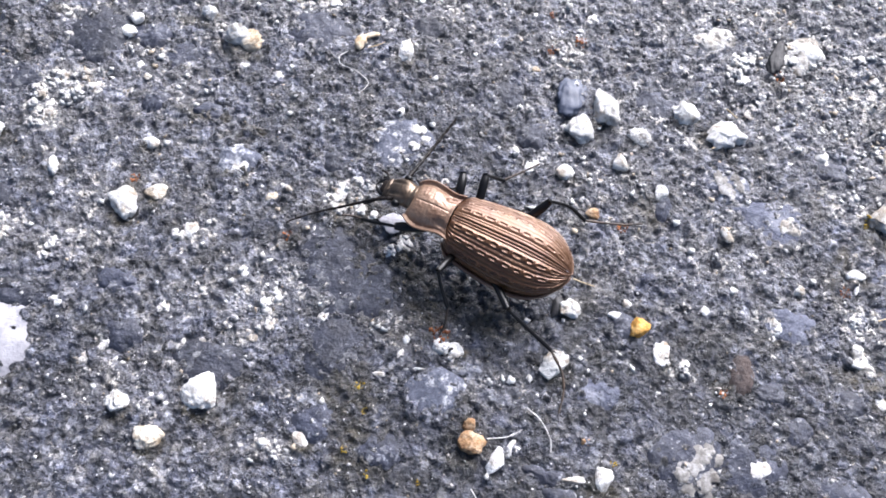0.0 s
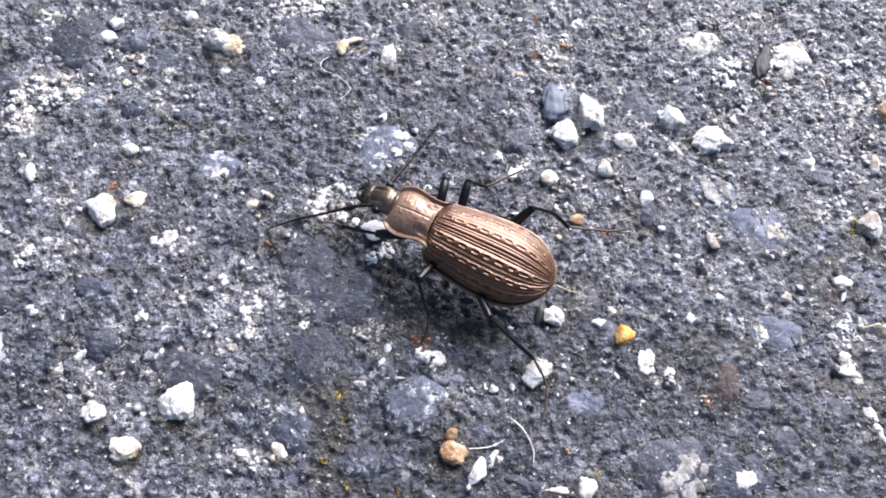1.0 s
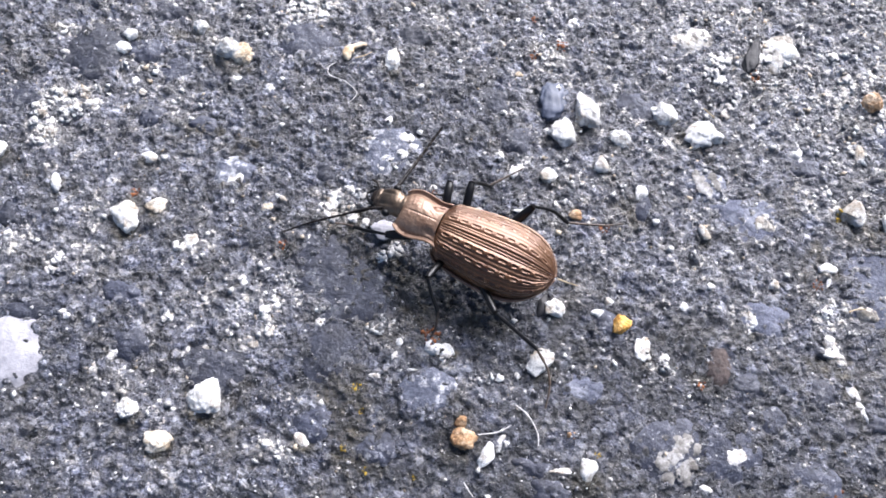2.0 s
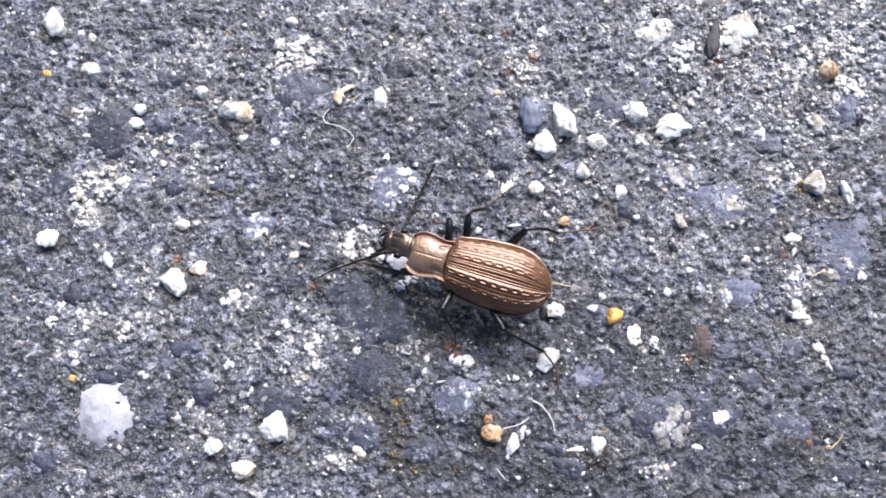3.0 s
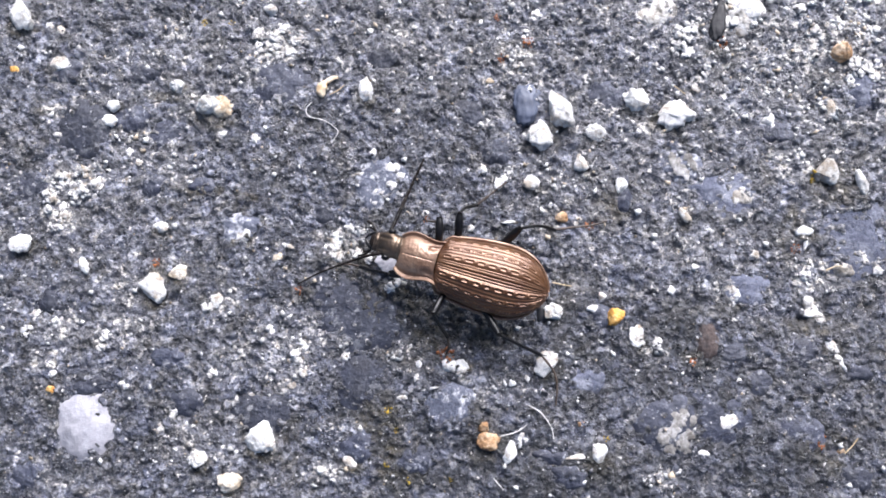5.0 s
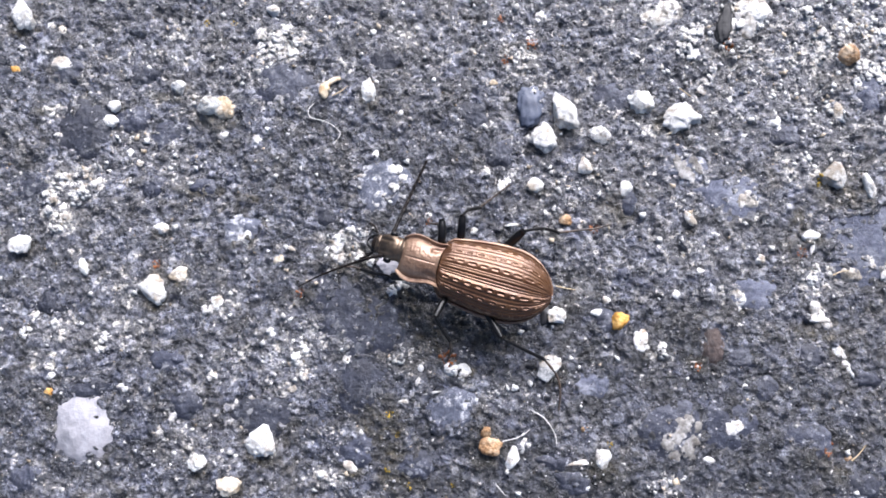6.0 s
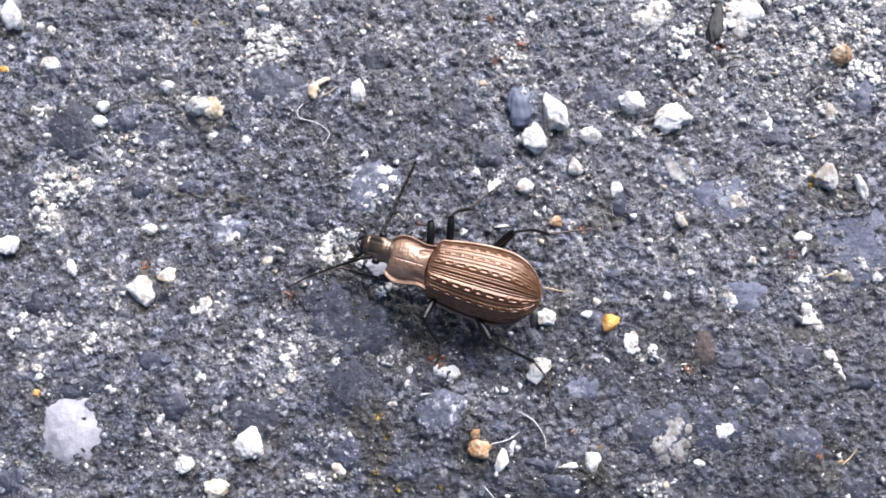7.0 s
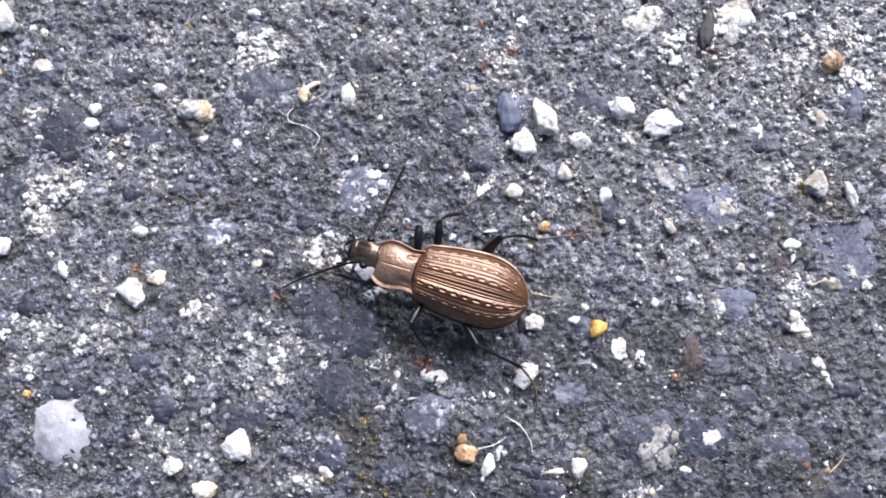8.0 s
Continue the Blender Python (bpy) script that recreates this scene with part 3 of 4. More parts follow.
def scatter(name, xy, size, material, label, category, seed, flat=0.6, lift=0.1):
    rng = np.random.RandomState(seed)
    n = len(xy)
    s = size[:, None] * rng.uniform(0.6, 1.4, (n, 3)) * (1, 1, flat)
    v = CHIP[None] * s[:, None, :] * rng.uniform(0.7, 1.3, (n, 6, 1))
    q = rng.uniform(0, 2 * math.pi, n)
    c, d = np.cos(q)[:, None], np.sin(q)[:, None]
    w = np.stack([v[..., 0] * c - v[..., 1] * d, v[..., 0] * d + v[..., 1] * c, v[..., 2]], -1)
    w[..., 0] += xy[:, :1]
    w[..., 1] += xy[:, 1:]
    w[..., 2] += (relief(xy[:, 0], xy[:, 1]) + lift * size)[:, None]
    f = (CHIP_FACES[None] + 6 * np.arange(n)[:, None, None]).reshape(-1, 3)
    me = bpy.data.meshes.new(name)
    me.vertices.add(6 * n)
    me.vertices.foreach_set("co", (w * MM).ravel())
    me.loops.add(f.size)
    me.loops.foreach_set("vertex_index", f.ravel())
    me.polygons.add(len(f))
    me.polygons.foreach_set("loop_start", np.arange(len(f)) * 3)
    me.update(calc_edges=True)
    me.materials.append(material)
    return tagged(new(name, me), label, category, kind="stuff")


def build_grit():
    rng = np.random.RandomState(5)
    n = 14000
    xy = np.stack([rng.uniform(-66, 54, n), rng.uniform(-36, 46, n)], 1)
    scatter("grit", xy, 0.08 + 0.16 * rng.rand(n) ** 2.5, GRIT, "fine mixed grey and white grit bound in asphalt", "grit", 6)
    n = 5200
    xy = np.stack([rng.uniform(-66, 54, n), rng.uniform(-36, 46, n)], 1)
    # tiny white chips that imitate glints of light on the asphalt
    scatter("sand", xy, 0.035 + 0.05 * rng.rand(n) ** 2, GLINT, "tiny white chips imitating glints of light on asphalt", "sand", 8, flat=0.7, lift=0.3)
    pts, sz = [], []
    for x, y, a, b, n in PATCHES:
        m = int(n * 0.65)
        r = np.sqrt(rng.rand(m)) * (0.5 + 0.5 * rng.rand(m))
        q = rng.uniform(0, 2 * math.pi, m)
        keep = value_noise(x + a * r * np.cos(q), y + b * r * np.sin(q), 0.9, 41) > -0.12
        pts.append(np.stack([x + a * r * np.cos(q), y + b * r * np.sin(q)], 1)[keep])
        sz.append((0.12 + 0.3 * rng.rand(m) ** 2)[keep])
    n = 650
    pts.append(np.stack([rng.uniform(-64, 52, n), rng.uniform(-34, 44, n)], 1))
    sz.append(0.16 + 0.26 * rng.rand(n) ** 2)
    scatter("lime_crust", np.concatenate(pts), np.concatenate(sz), CRUST, "broken whitish lime crust flecking the asphalt", "crust", 7, flat=0.35, lift=0.0)


def spot(name, x, y, r, material, label, category, group):
    """A crumbly tuft of small lobes."""
    SEED[0] += 1
    rng = np.random.RandomState(SEED[0])
    verts, faces = [], []
    for _ in range(max(9, int(34 * r))):
        d, q, s = r * math.sqrt(rng.rand()), rng.uniform(0, 6.28), 0.13 * r * rng.uniform(0.4, 1.4) + 0.05
        v, fc = lump(s, s * rng.uniform(0.5, 1.5), s * 0.5, rng.randint(9999), 0.5, 0.5, 1)
        faces += [[i + len(verts) for i in one] for one in fc]
        px, py = d * math.cos(q), d * math.sin(q)
        verts += [(p[0] + px, p[1] + py, p[2] + height(x + px, y + py)) for p in v]
    ob = new(name, mesh_from(name, np.array(verts) * MM, faces, material))
    ob.matrix_basis = pose(x * MM, y * MM, 0)
    return tagged(ob, label, category, group)


def lichen_spot(x, y, r):
    spot("lichen", x, y, r, LICHEN, "yellow crumbly lichen growing on the asphalt", "lichen", "yellow lichen spots")


def rust_spot(x, y, r):
    spot("plant_debris", x, y, r, RUST, "rust-brown crumbs of plant debris on asphalt", "debris", "rust-brown debris")


def smooth_line(pts, steps):
    """A Catmull-Rom line through points of any dimension."""
    p = np.array(pts, float)
    p = np.vstack([2 * p[0] - p[1], p, 2 * p[-1] - p[-2]])
    out = []
    for i in range(1, len(p) - 2):
        for k in range(steps):
            t = k / steps
            out.append(0.5 * (2 * p[i] + (p[i + 1] - p[i - 1]) * t + (2 * p[i - 1] - 5 * p[i] + 4 * p[i + 1] - p[i + 2]) * t * t + (3 * p[i] - p[i - 1] - 3 * p[i + 1] + p[i + 2]) * t ** 3))
    out.append(p[-2])
    return np.array(out)


def tube(pts, radii, seg=10, flat=1.0):
    """Vertices and faces of a closed tapering tube along points (millimetres); flat squeezes it upward."""
    pts = np.array(pts, float)
    n = len(pts)
    verts, faces = [], []
    side0 = None
    for i in range(n):
        d = pts[min(i + 1, n - 1)] - pts[max(i - 1, 0)]
        d /= np.linalg.norm(d) + 1e-9
        up = np.array((0, 0, 1.0)) if abs(d[2]) < 0.95 else np.array((1.0, 0, 0))
        side = np.cross(d, up)
        side /= np.linalg.norm(side)
        if side0 is not None and side @ side0 < 0:
            side = -side
        side0 = side
        up = np.cross(side, d)
        for k in range(seg):
            q = 2 * math.pi * k / seg
            verts.append(pts[i] + radii[i] * (math.cos(q) * side + flat * math.sin(q) * up))
    faces = grid_faces(n, seg, True)
    verts += [pts[0], pts[-1]]
    for k in range(seg):
        faces.append((n * seg, (k + 1) % seg, k))
        faces.append((n * seg + 1, (n - 1) * seg + k, (n - 1) * seg + (k + 1) % seg))
    return verts, faces


def thread(name, pts, r, material, label, category, lift):
    line = smooth_line([(x, y, base_height(x, y) + 0.25 + lift) for x, y in pts], 7)
    v, fc = tube(line, [r * (1 - 0.4 * i / len(line)) for i in range(len(line))], 6)
    return tagged(new(name, mesh_from(name, np.array(v) * MM, fc, material)), label, category)


def hair(pts):
    thread("fibre", pts, 0.058, FIBRE, "curled thin pale plant fibre lying on asphalt", "fibre", 0.12)


def husk(x, y, turn):
    """A dry, curled seed husk: two bent half-shells, open on one side."""
    verts, faces = [], []
    for cx, cy, rot, length, wide in ((0, -0.35, 0.15, 2.1, 0.62), (0.45, 0.95, -0.65, 2.2, 0.34)):
        nu, nv = 15, 9
        n0 = len(verts)
        for i in range(nu):
            t = -1 + 2 * i / (nu - 1)
            for j in range(nv):
                q = math.pi * (0.05 + 0.75 * j / (nv - 1))
                w = wide * math.sqrt(max(0.02, 1 - t * t * 0.9)) * (1 + 0.35 * noise.noise(Vector((t * 2.5, q * 1.5, cx))))
                px, py = w * math.cos(q) + 0.25 * t * t, t * length / 2
                verts.append((cx + px * math.cos(rot) - py * math.sin(rot), cy + px * math.sin(rot) + py * math.cos(rot), 0.9 * w * math.sin(q) + 0.15))
        faces += [tuple(k + n0 for k in one) for one in grid_faces(nu, nv)]
    ob = new("seed_husk", mesh_from("seed_husk", np.array(verts) * MM, faces, HUSK))
    ob.modifiers.new("thickness", "SOLIDIFY").thickness = 0.08 * MM
    ob.matrix_basis = pose(x * MM, y * MM, (base_height(x, y) + 0.1) * MM, 0, 0, turn)
    return tagged(ob, "dry tan seed husk, split and curled, on asphalt", "seed husk")


# A black stone added where the asphalt only has a gap in shade.
def shade_sliver(x, y, a, b, turn, h):
    return set_stone("shade_sliver", x, y, a, b, turn, h, SLIVER_BLACK, "black sliver added in place of a shaded gap in the asphalt", "bitumen chip", "")


def straw(pts):
    thread("straw", pts, 0.085, STRAW, "short broken piece of dry yellow straw", "straw", 0.1)




# ---- the beetle: a bronze ground beetle standing still; local x to its head, y to its left, z up, origin on the ground ----
def at(x, y, z):
    """A point of the plan in the beetle's own space."""
    return tuple(BEETLE.inverted() @ Vector((x, y, z)))


BEETLE = pose(2.13, -0.69, 0, 0, 0, 168.1)
beetle = new("beetle")
beetle.matrix_basis = pose(2.13 * MM, -0.69 * MM, 0, 0, 0, 168.1)
tagged(beetle, "bronze-brown ground beetle with ridged, chain-patterned wing cases standing on asphalt", "beetle")


def half_width(s):
    """Half the width of both wing cases, s from 0 at the shoulders to 1 at the tip."""
    front = 2.84 + 0.87 * math.sin(min(s / 0.58, 1) * math.pi / 2)
    round_front = min(1.0, 0.74 + 0.26 * math.sqrt(min(s / 0.06, 1)))
    tail = 1.0 if s < 0.55 else max(0.0, 1 - ((s - 0.55) / 0.45) ** 2.5) ** 0.62
    return front * round_front * tail


def rolled(x, y, z):
    """The body leans a hair to its left."""
    q = radians(3)
    return x, y * math.cos(q) + (z - 4.6) * math.sin(q), 4.6 + (z - 4.6) * math.cos(q) - y * math.sin(q)


def elytron_mesh(side):
    nu, nv = 280, 170
    L = 12.2
    verts = []
    for i in range(nu):
        s = 1 - (1 - i / (nu - 1)) ** 1.0
        s = min(s, 0.9995)
        w = half_width(s) * (1.06 if side > 0 else 1.0)
        x = 6.2 - L * s
        crest = 6.0 + 0.3 * math.sin(s * math.pi) - 1.5 * max(0, (s - 0.5) / 0.5) ** 2.2 - 0.25 * max(0, 1 - s / 0.14) ** 2
        rim = 3.6 - 0.35 * math.sin(s * math.pi) + 0.3 * max(0, (s - 0.6) / 0.4) ** 2
        for j in range(nv):
            a = j / (nv - 1)
            if a < 0.955:
                q = a / 0.955 * math.pi / 2
                y = w * 0.965 * math.sin(q) ** 0.93
                z = rim + (crest - rim) * max(math.cos(q), 0) ** 0.8
                ny, nz = math.sin(q), math.cos(q) + 0.05
            else:
                k = (a - 0.955) / 0.045
                y = w * (0.965 + 0.115 * k)
                z = rim + 0.16 * math.sin(k * math.pi) + 0.06 * k
                ny, nz = 0.3, 0.95
            # ribs and chains of oblong links, each with a hollow in its middle
            hgt = 0.0
            fade = min(1, s / 0.05) * min(1, (1 - s) / 0.05) * min(1, w / 1.5)
            for row, (c, period, phase) in enumerate(((0.17, 1.22, 0.2), (0.385, 1.2, 0.75), (0.62, 1.16, 0.1))):
                off = abs(a - c)
                if off > 0.1:
                    continue
                along = (x + phase) / period
                wob = along + 0.16 * noise.noise(Vector((along * 1.3, row * 7.1 + side * 3.3, 0.5)))
                cell = abs((wob % 1) - 0.5) * 2
                swell_up = 0.55 + 0.45 * max(0.0, 1 - cell ** 3)
                pit = math.exp(-((off / 0.026) ** 2)) * max(0.0, 1 - (cell / 0.66) ** 4)
                hgt += 0.17 * (swell_up * math.exp(-((off / 0.05) ** 4)) - 1.25 * pit)
            for c, hh, wd in ((0.0, -0.12, 0.008), (0.05, -0.08, 0.01), (0.09, -0.07, 0.01), (0.278, 0.06, 0.024), (0.5, 0.065, 0.024), (0.745, 0.06, 0.022), (0.86, 0.05, 0.03)):
                hgt += hh * math.exp(-((a - c) / wd) ** 2)
            hgt += 0.02 * noise.noise(Vector((x * 3.5, a * 26, side * 5.0))) + 0.012 * noise.noise(Vector((x * 9, a * 60, side * 5.0)))
            # right case: relief lowered, so its shape imitates the flat light on that side
            hgt *= (fade if side > 0 else 0.42 * fade) if a < 0.955 else 0.3
            y += hgt * ny
            z += hgt * nz
            verts.append(rolled(x, side * (y + 0.012), z))
    faces = grid_faces(nu, nv)
    if side > 0:
        faces = [tuple(reversed(fc)) for fc in faces]
    me = mesh_from("elytron", np.array(verts) * MM, faces, ELYTRON)
    # the turned-up side margin is more coppery, and paler to paint in sky reflection
    me.materials.append(PRONOTUM)
    me.polygons.foreach_set("material_index", [1 if k % (nv - 1) >= 0.955 * (nv - 1) else 0 for k in range(len(faces))])
    return me


for side in (1, -1):
    ob = part("wing_case", elytron_mesh(side), beetle, "bronze-brown wing case with ribs and chains of tubercles")
    ob.modifiers.new("thickness", "SOLIDIFY").thickness = 0.12 * MM


def shell(stations, seg=48):
    """A body lofted from rings: x, centre y, half width, top z, bottom z, power of the section."""
    st = smooth_line(stations, 8)
    verts = []
    for x, cy, w, zt, zb, p in st:
        zm, hh = (zt + zb) / 2, (zt - zb) / 2
        for k in range(seg):
            q = 2 * math.pi * k / seg
            c, s = math.cos(q), math.sin(q)
            verts.append((x, cy + w * math.copysign(abs(c) ** p, c), zm + hh * math.copysign(abs(s) ** p, s)))
    n = len(st)
    faces = grid_faces(n, seg, True)
    faces.append(tuple(range(seg)))
    faces.append(tuple(reversed(range((n - 1) * seg, n * seg))))
    return verts, faces


v, fc = shell([(-5.4, 0, 0.5, 4.0, 3.3, 1), (-4.2, 0, 1.9, 4.2, 2.7, 1), (-1, 0, 2.7, 4.1, 2.1, 1), (2.5, 0, 2.6, 4.1, 2.1, 1), (5.6, 0, 2.1, 4.6, 2.1, 1), (6.6, -0.1, 1.6, 5.2, 2.6, 1), (9.2, -0.25, 1.9, 5.0, 2.5, 1), (10.6, -0.3, 1.3, 4.8, 2.9, 1)])
part("underbody", mesh_from("underbody", np.array(v) * MM, fc, BLACK), beetle, "glossy black underside")


def pronotum_mesh():
    """A heart-shaped shield with a turned-up side margin, a gutter inside it and a fine middle groove."""
    nu, nv = 80, 101
    outline = np.interp(np.linspace(0, 1, nu), (0, 0.1, 0.22, 0.36, 0.5, 0.66, 0.8, 0.9, 1), (2.3, 2.16, 2.12, 2.26, 2.42, 2.5, 2.36, 2.1, 1.75))
    outline = np.convolve(np.pad(outline, 3, mode="edge"), np.ones(7) / 7, "valid")
    verts = []
    for i in range(nu):
        s = i / (nu - 1)
        x = 6.3 + 3.95 * s
        w = outline[i]
        top = 6.0 + 0.22 * math.sin(s * math.pi) - 0.35 * s * s
        edge = 5.25 - 0.2 * s + 0.15 * (1 - s) ** 3
        for j in range(nv):
            a = -1 + 2 * j / (nv - 1)
            z = edge + (top - edge) * (1 - min(1, abs(a) / 0.84) ** 2.4) ** 0.8
            z += 0.26 * max(0.0, (abs(a) - 0.86) / 0.14) ** 1.5
            z -= 0.09 * math.exp(-(a / 0.025) ** 2) * math.sin(s * math.pi)
            z -= 0.34 * math.exp(-((abs(a) - 0.62) / 0.14) ** 2 - ((s - 0.14) / 0.15) ** 2)
            z -= 0.12 * math.exp(-((s - 0.0) / 0.06) ** 2) + 0.2 * math.exp(-((s - 1.0) / 0.05) ** 2)
            z += 0.03 * noise.noise(Vector((x * 3, a * 8, 4))) + 0.014 * noise.noise(Vector((x * 9, a * 24, 4))) + 0.02 * math.sin(x * 16 + 2 * a) * noise.noise(Vector((x, a * 3, 9)))
            bend = -0.55 * a ** 4 * (1 - s) ** 2 + 0.3 * a * a * s
            verts.append(rolled(x + bend, 0.05 + a * w, z))
    return mesh_from("pronotum", np.array(verts) * MM, grid_faces(nu, nv), PRONOTUM)


ob = part("pronotum", pronotum_mesh(), beetle, "coppery heart-shaped shield with raised margins")
ob.modifiers.new("thickness", "SOLIDIFY").thickness = 0.15 * MM

def head_mesh():
    """A flat, wedge-shaped head: narrow neck, cheeks at the eyes, two furrows on the brow."""
    v, fc = shell([(10.1, -0.35, 1.35, 5.35, 3.6, 1), (10.9, -0.38, 1.28, 5.4, 3.5, 1), (11.7, -0.42, 1.48, 5.25, 3.4, 1), (12.4, -0.45, 1.32, 4.85, 3.3, 0.9), (13.0, -0.47, 1.05, 4.45, 3.2, 0.85), (13.5, -0.48, 0.95, 4.15, 3.25, 0.8)], 72)
    out = []
    for x, y, z in v:
        k = abs(y + 0.42)
        if z > 4.0:
            z -= 0.22 * math.exp(-((k - 0.62) / 0.16) ** 2) * math.exp(-((x - 12.3) / 0.7) ** 2)
            z -= 0.16 * math.exp(-((x - 10.75) / 0.22) ** 2)
            z -= 0.1 * math.exp(-((x - 13.05) / 0.1) ** 2)
            z += 0.035 * noise.noise(Vector((x * 4, y * 4, 1.0)))
        out.append((x, y, z))
    return mesh_from("head", np.array(out) * MM, fc, HEAD)


head = part("head", head_mesh(), beetle, "dark bronze head")
v, fc = shell([(13.35, -0.48, 0.75, 4.05, 3.45, 0.9), (13.7, -0.48, 0.7, 3.95, 3.45, 0.9), (13.95, -0.48, 0.5, 3.85, 3.5, 0.9)], 24)
part("upper_lip", mesh_from("upper_lip", np.array(v) * MM, fc, HORN), head, "brownish black upper lip")
for side in (1, -1):
    v, fc = lump(0.4, 0.32, 0.4, 5 + side, 0.0, 0.0, 3)
    part("eye", mesh_from("eye", (v + (11.75, -0.42 + side * 1.42, 4.55)) * MM, fc, BLACK), head, "glossy black bulging eye")
    line = smooth_line([(13.2, -0.47 + side * 0.75, 3.7), (13.8, -0.47 + side * 0.7, 3.55), (14.3, -0.47 + side * 0.4, 3.4), (14.6, -0.47 - side * 0.05, 3.3)], 6)
    v, fc = tube(line, np.linspace(0.36, 0.06, len(line)), 10, 0.7)
    part("mandible", mesh_from("mandible", np.array(v) * MM, fc, BLACK), head, "curved black jaw")
    for k, (dx, dy) in enumerate(((1.5, 1.3), (1.0, 0.7))):
        line = smooth_line([(13.3, -0.47 + side * 0.6, 3.2), (13.3 + 0.6 * dx, -0.47 + side * (0.6 + 0.8 * dy), 2.9), (13.5 + dx, -0.47 + side * (0.7 + dy), 2.3)], 5)
        rad = [0.09 + 0.05 * abs(math.sin(i * 1.1)) for i in range(len(line))]
        v, fc = tube(line, rad, 8)
        part("palp", mesh_from("palp", np.array(v) * MM, fc, HORN), head)


def antenna(pts, r0, r1):
    """Eleven joints, each thicker towards its end."""
    line = smooth_line([at(*p) for p in pts], 24)
    n = len(line)
    rad = []
    for i in range(n):
        t = i / (n - 1)
        c = (t * 11) % 1
        rad.append((r0 + (r1 - r0) * t) * (0.72 + 0.36 * c ** 1.5))
    v, fc = tube(line, rad, 8)
    part("antenna", mesh_from("antenna", np.array(v) * MM, fc, HORN), beetle, "thin jointed blackish antenna")


antenna([(-9.9, 1.2, 4.6), (-11.6, 0.8, 4.2), (-14.4, -0.2, 3.2), (-17.0, -1.3, 2.6), (-19.4, -2.7, 2.2)], 0.22, 0.09)
antenna([(-9.3, 3.4, 4.3), (-8.75, 5.2, 3.6), (-7.85, 7.9, 3.0), (-7.0, 10.2, 2.9), (-6.3, 12.0, 3.0)], 0.27, 0.14)


def leg(femur, tibia, tarsus, fat=0.5):
    """A leg of three limbs: points of the plan along each."""
    line = smooth_line([at(*p) for p in femur], 8)
    n = len(line)
    rad = [fat * min(1, 0.62 + 0.55 * math.sin(math.pi * (0.06 + 0.88 * i / (n - 1)))) for i in range(n)]
    v, fc = tube(line, rad, 12, 0.8)
    top = part("leg", mesh_from("femur", np.array(v) * MM, fc, BLACK), beetle, "slender glossy black leg")
    line = smooth_line([at(*p) for p in tibia], 10)
    n = len(line)
    rad = [0.15 + 0.07 * i / (n - 1) for i in range(n)]
    v, fc = tube(line, rad, 9)
    for q in (-1, 1):
        e = line[-1]
        d = (line[-1] - line[-4]) / np.linalg.norm(line[-1] - line[-4])
        spur = [e, e + d * 0.35 + np.array((0.1 * q, 0.14 * q, -0.08)), e + d * 0.65 + np.array((0.12 * q, 0.2 * q, -0.12))]
        v2, f2 = tube(spur, [0.08, 0.06, 0.02], 6)
        fc += [tuple(i + len(v) for i in one) for one in f2]
        v = list(v) + list(v2)
    part("tibia", mesh_from("tibia", np.array(v) * MM, fc, BLACK), top)
    line = smooth_line([at(*p) for p in tarsus], 14)
    n = len(line)
    rad = [(0.15 - 0.06 * i / (n - 1)) * (0.7 + 0.5 * ((i / (n - 1) * 5) % 1)) for i in range(n)]
    v, fc = tube(line, rad, 7)
    part("tarsus", mesh_from("tarsus", np.array(v) * MM, fc, TARSUS), top, "thin jointed brownish foot")


# left side
leg([(-5.4, -0.1, 3.4), (-7.2, -0.7, 3.5), (-9.2, -0.9, 3.0)], [(-9.2, -0.9, 3.0), (-11.2, -0.6, 2.0), (-12.8, -0.2, 1.0)], [(-12.8, -0.2, 1.0), (-13.9, 0.0, 0.6), (-15.0, -0.1, 0.5)], 0.5)
leg([(-2.4, -1.6, 3.2), (-3.3, -3.2, 4.1), (-4.0, -4.9, 4.9)], [(-4.0, -4.9, 4.9), (-3.3, -6.1, 3.9), (-2.4, -7.3, 2.5)], [(-2.4, -7.3, 2.5), (-2.3, -8.5, 1.2), (-2.6, -9.6, 0.3)], 0.36)
leg([(0.6, -3.0, 2.9), (1.9, -4.9, 3.6), (3.05, -6.6, 4.1)], [(3.05, -6.6, 4.1), (5.2, -7.5, 2.9), (7.86, -8.57, 1.4)], [(7.86, -8.57, 1.4), (9.3, -10.2, 0.8), (9.85, -11.9, 0.5), (9.8, -14.0, 0.5)], 0.38)
# right side
leg([(-4.0, 2.2, 4.0), (-3.95, 3.8, 4.7), (-4.05, 5.4, 4.8)], [(-4.05, 5.35, 4.7), (-4.2, 5.5, 2.8), (-4.5, 5.3, 1.3)], [(-4.5, 5.3, 1.3), (-5.1, 5.4, 0.6), (-5.9, 5.5, 0.4)], 0.44)
leg([(-2.05, 2.4, 2.8), (-1.95, 4.4, 3.8), (-1.93, 6.1, 4.2)], [(-1.93, 6.1, 4.2), (-1.4, 6.9, 2.4), (-0.2, 7.55, 0.8)], [(-0.2, 7.55, 0.8), (1.3, 8.9, 0.7), (3.0, 10.4, 0.7)], 0.44)
leg([(1.5, 1.6, 2.5), (3.1, 3.3, 2.9), (4.65, 4.8, 4.5)], [(4.65, 4.8, 4.5), (6.7, 5.35, 3.0), (8.6, 5.3, 0.9)], [(8.6, 5.3, 0.9), (10.5, 5.7, 0.5), (12.7, 6.1, 0.45), (14.4, 6.7, 0.4)], 0.48)

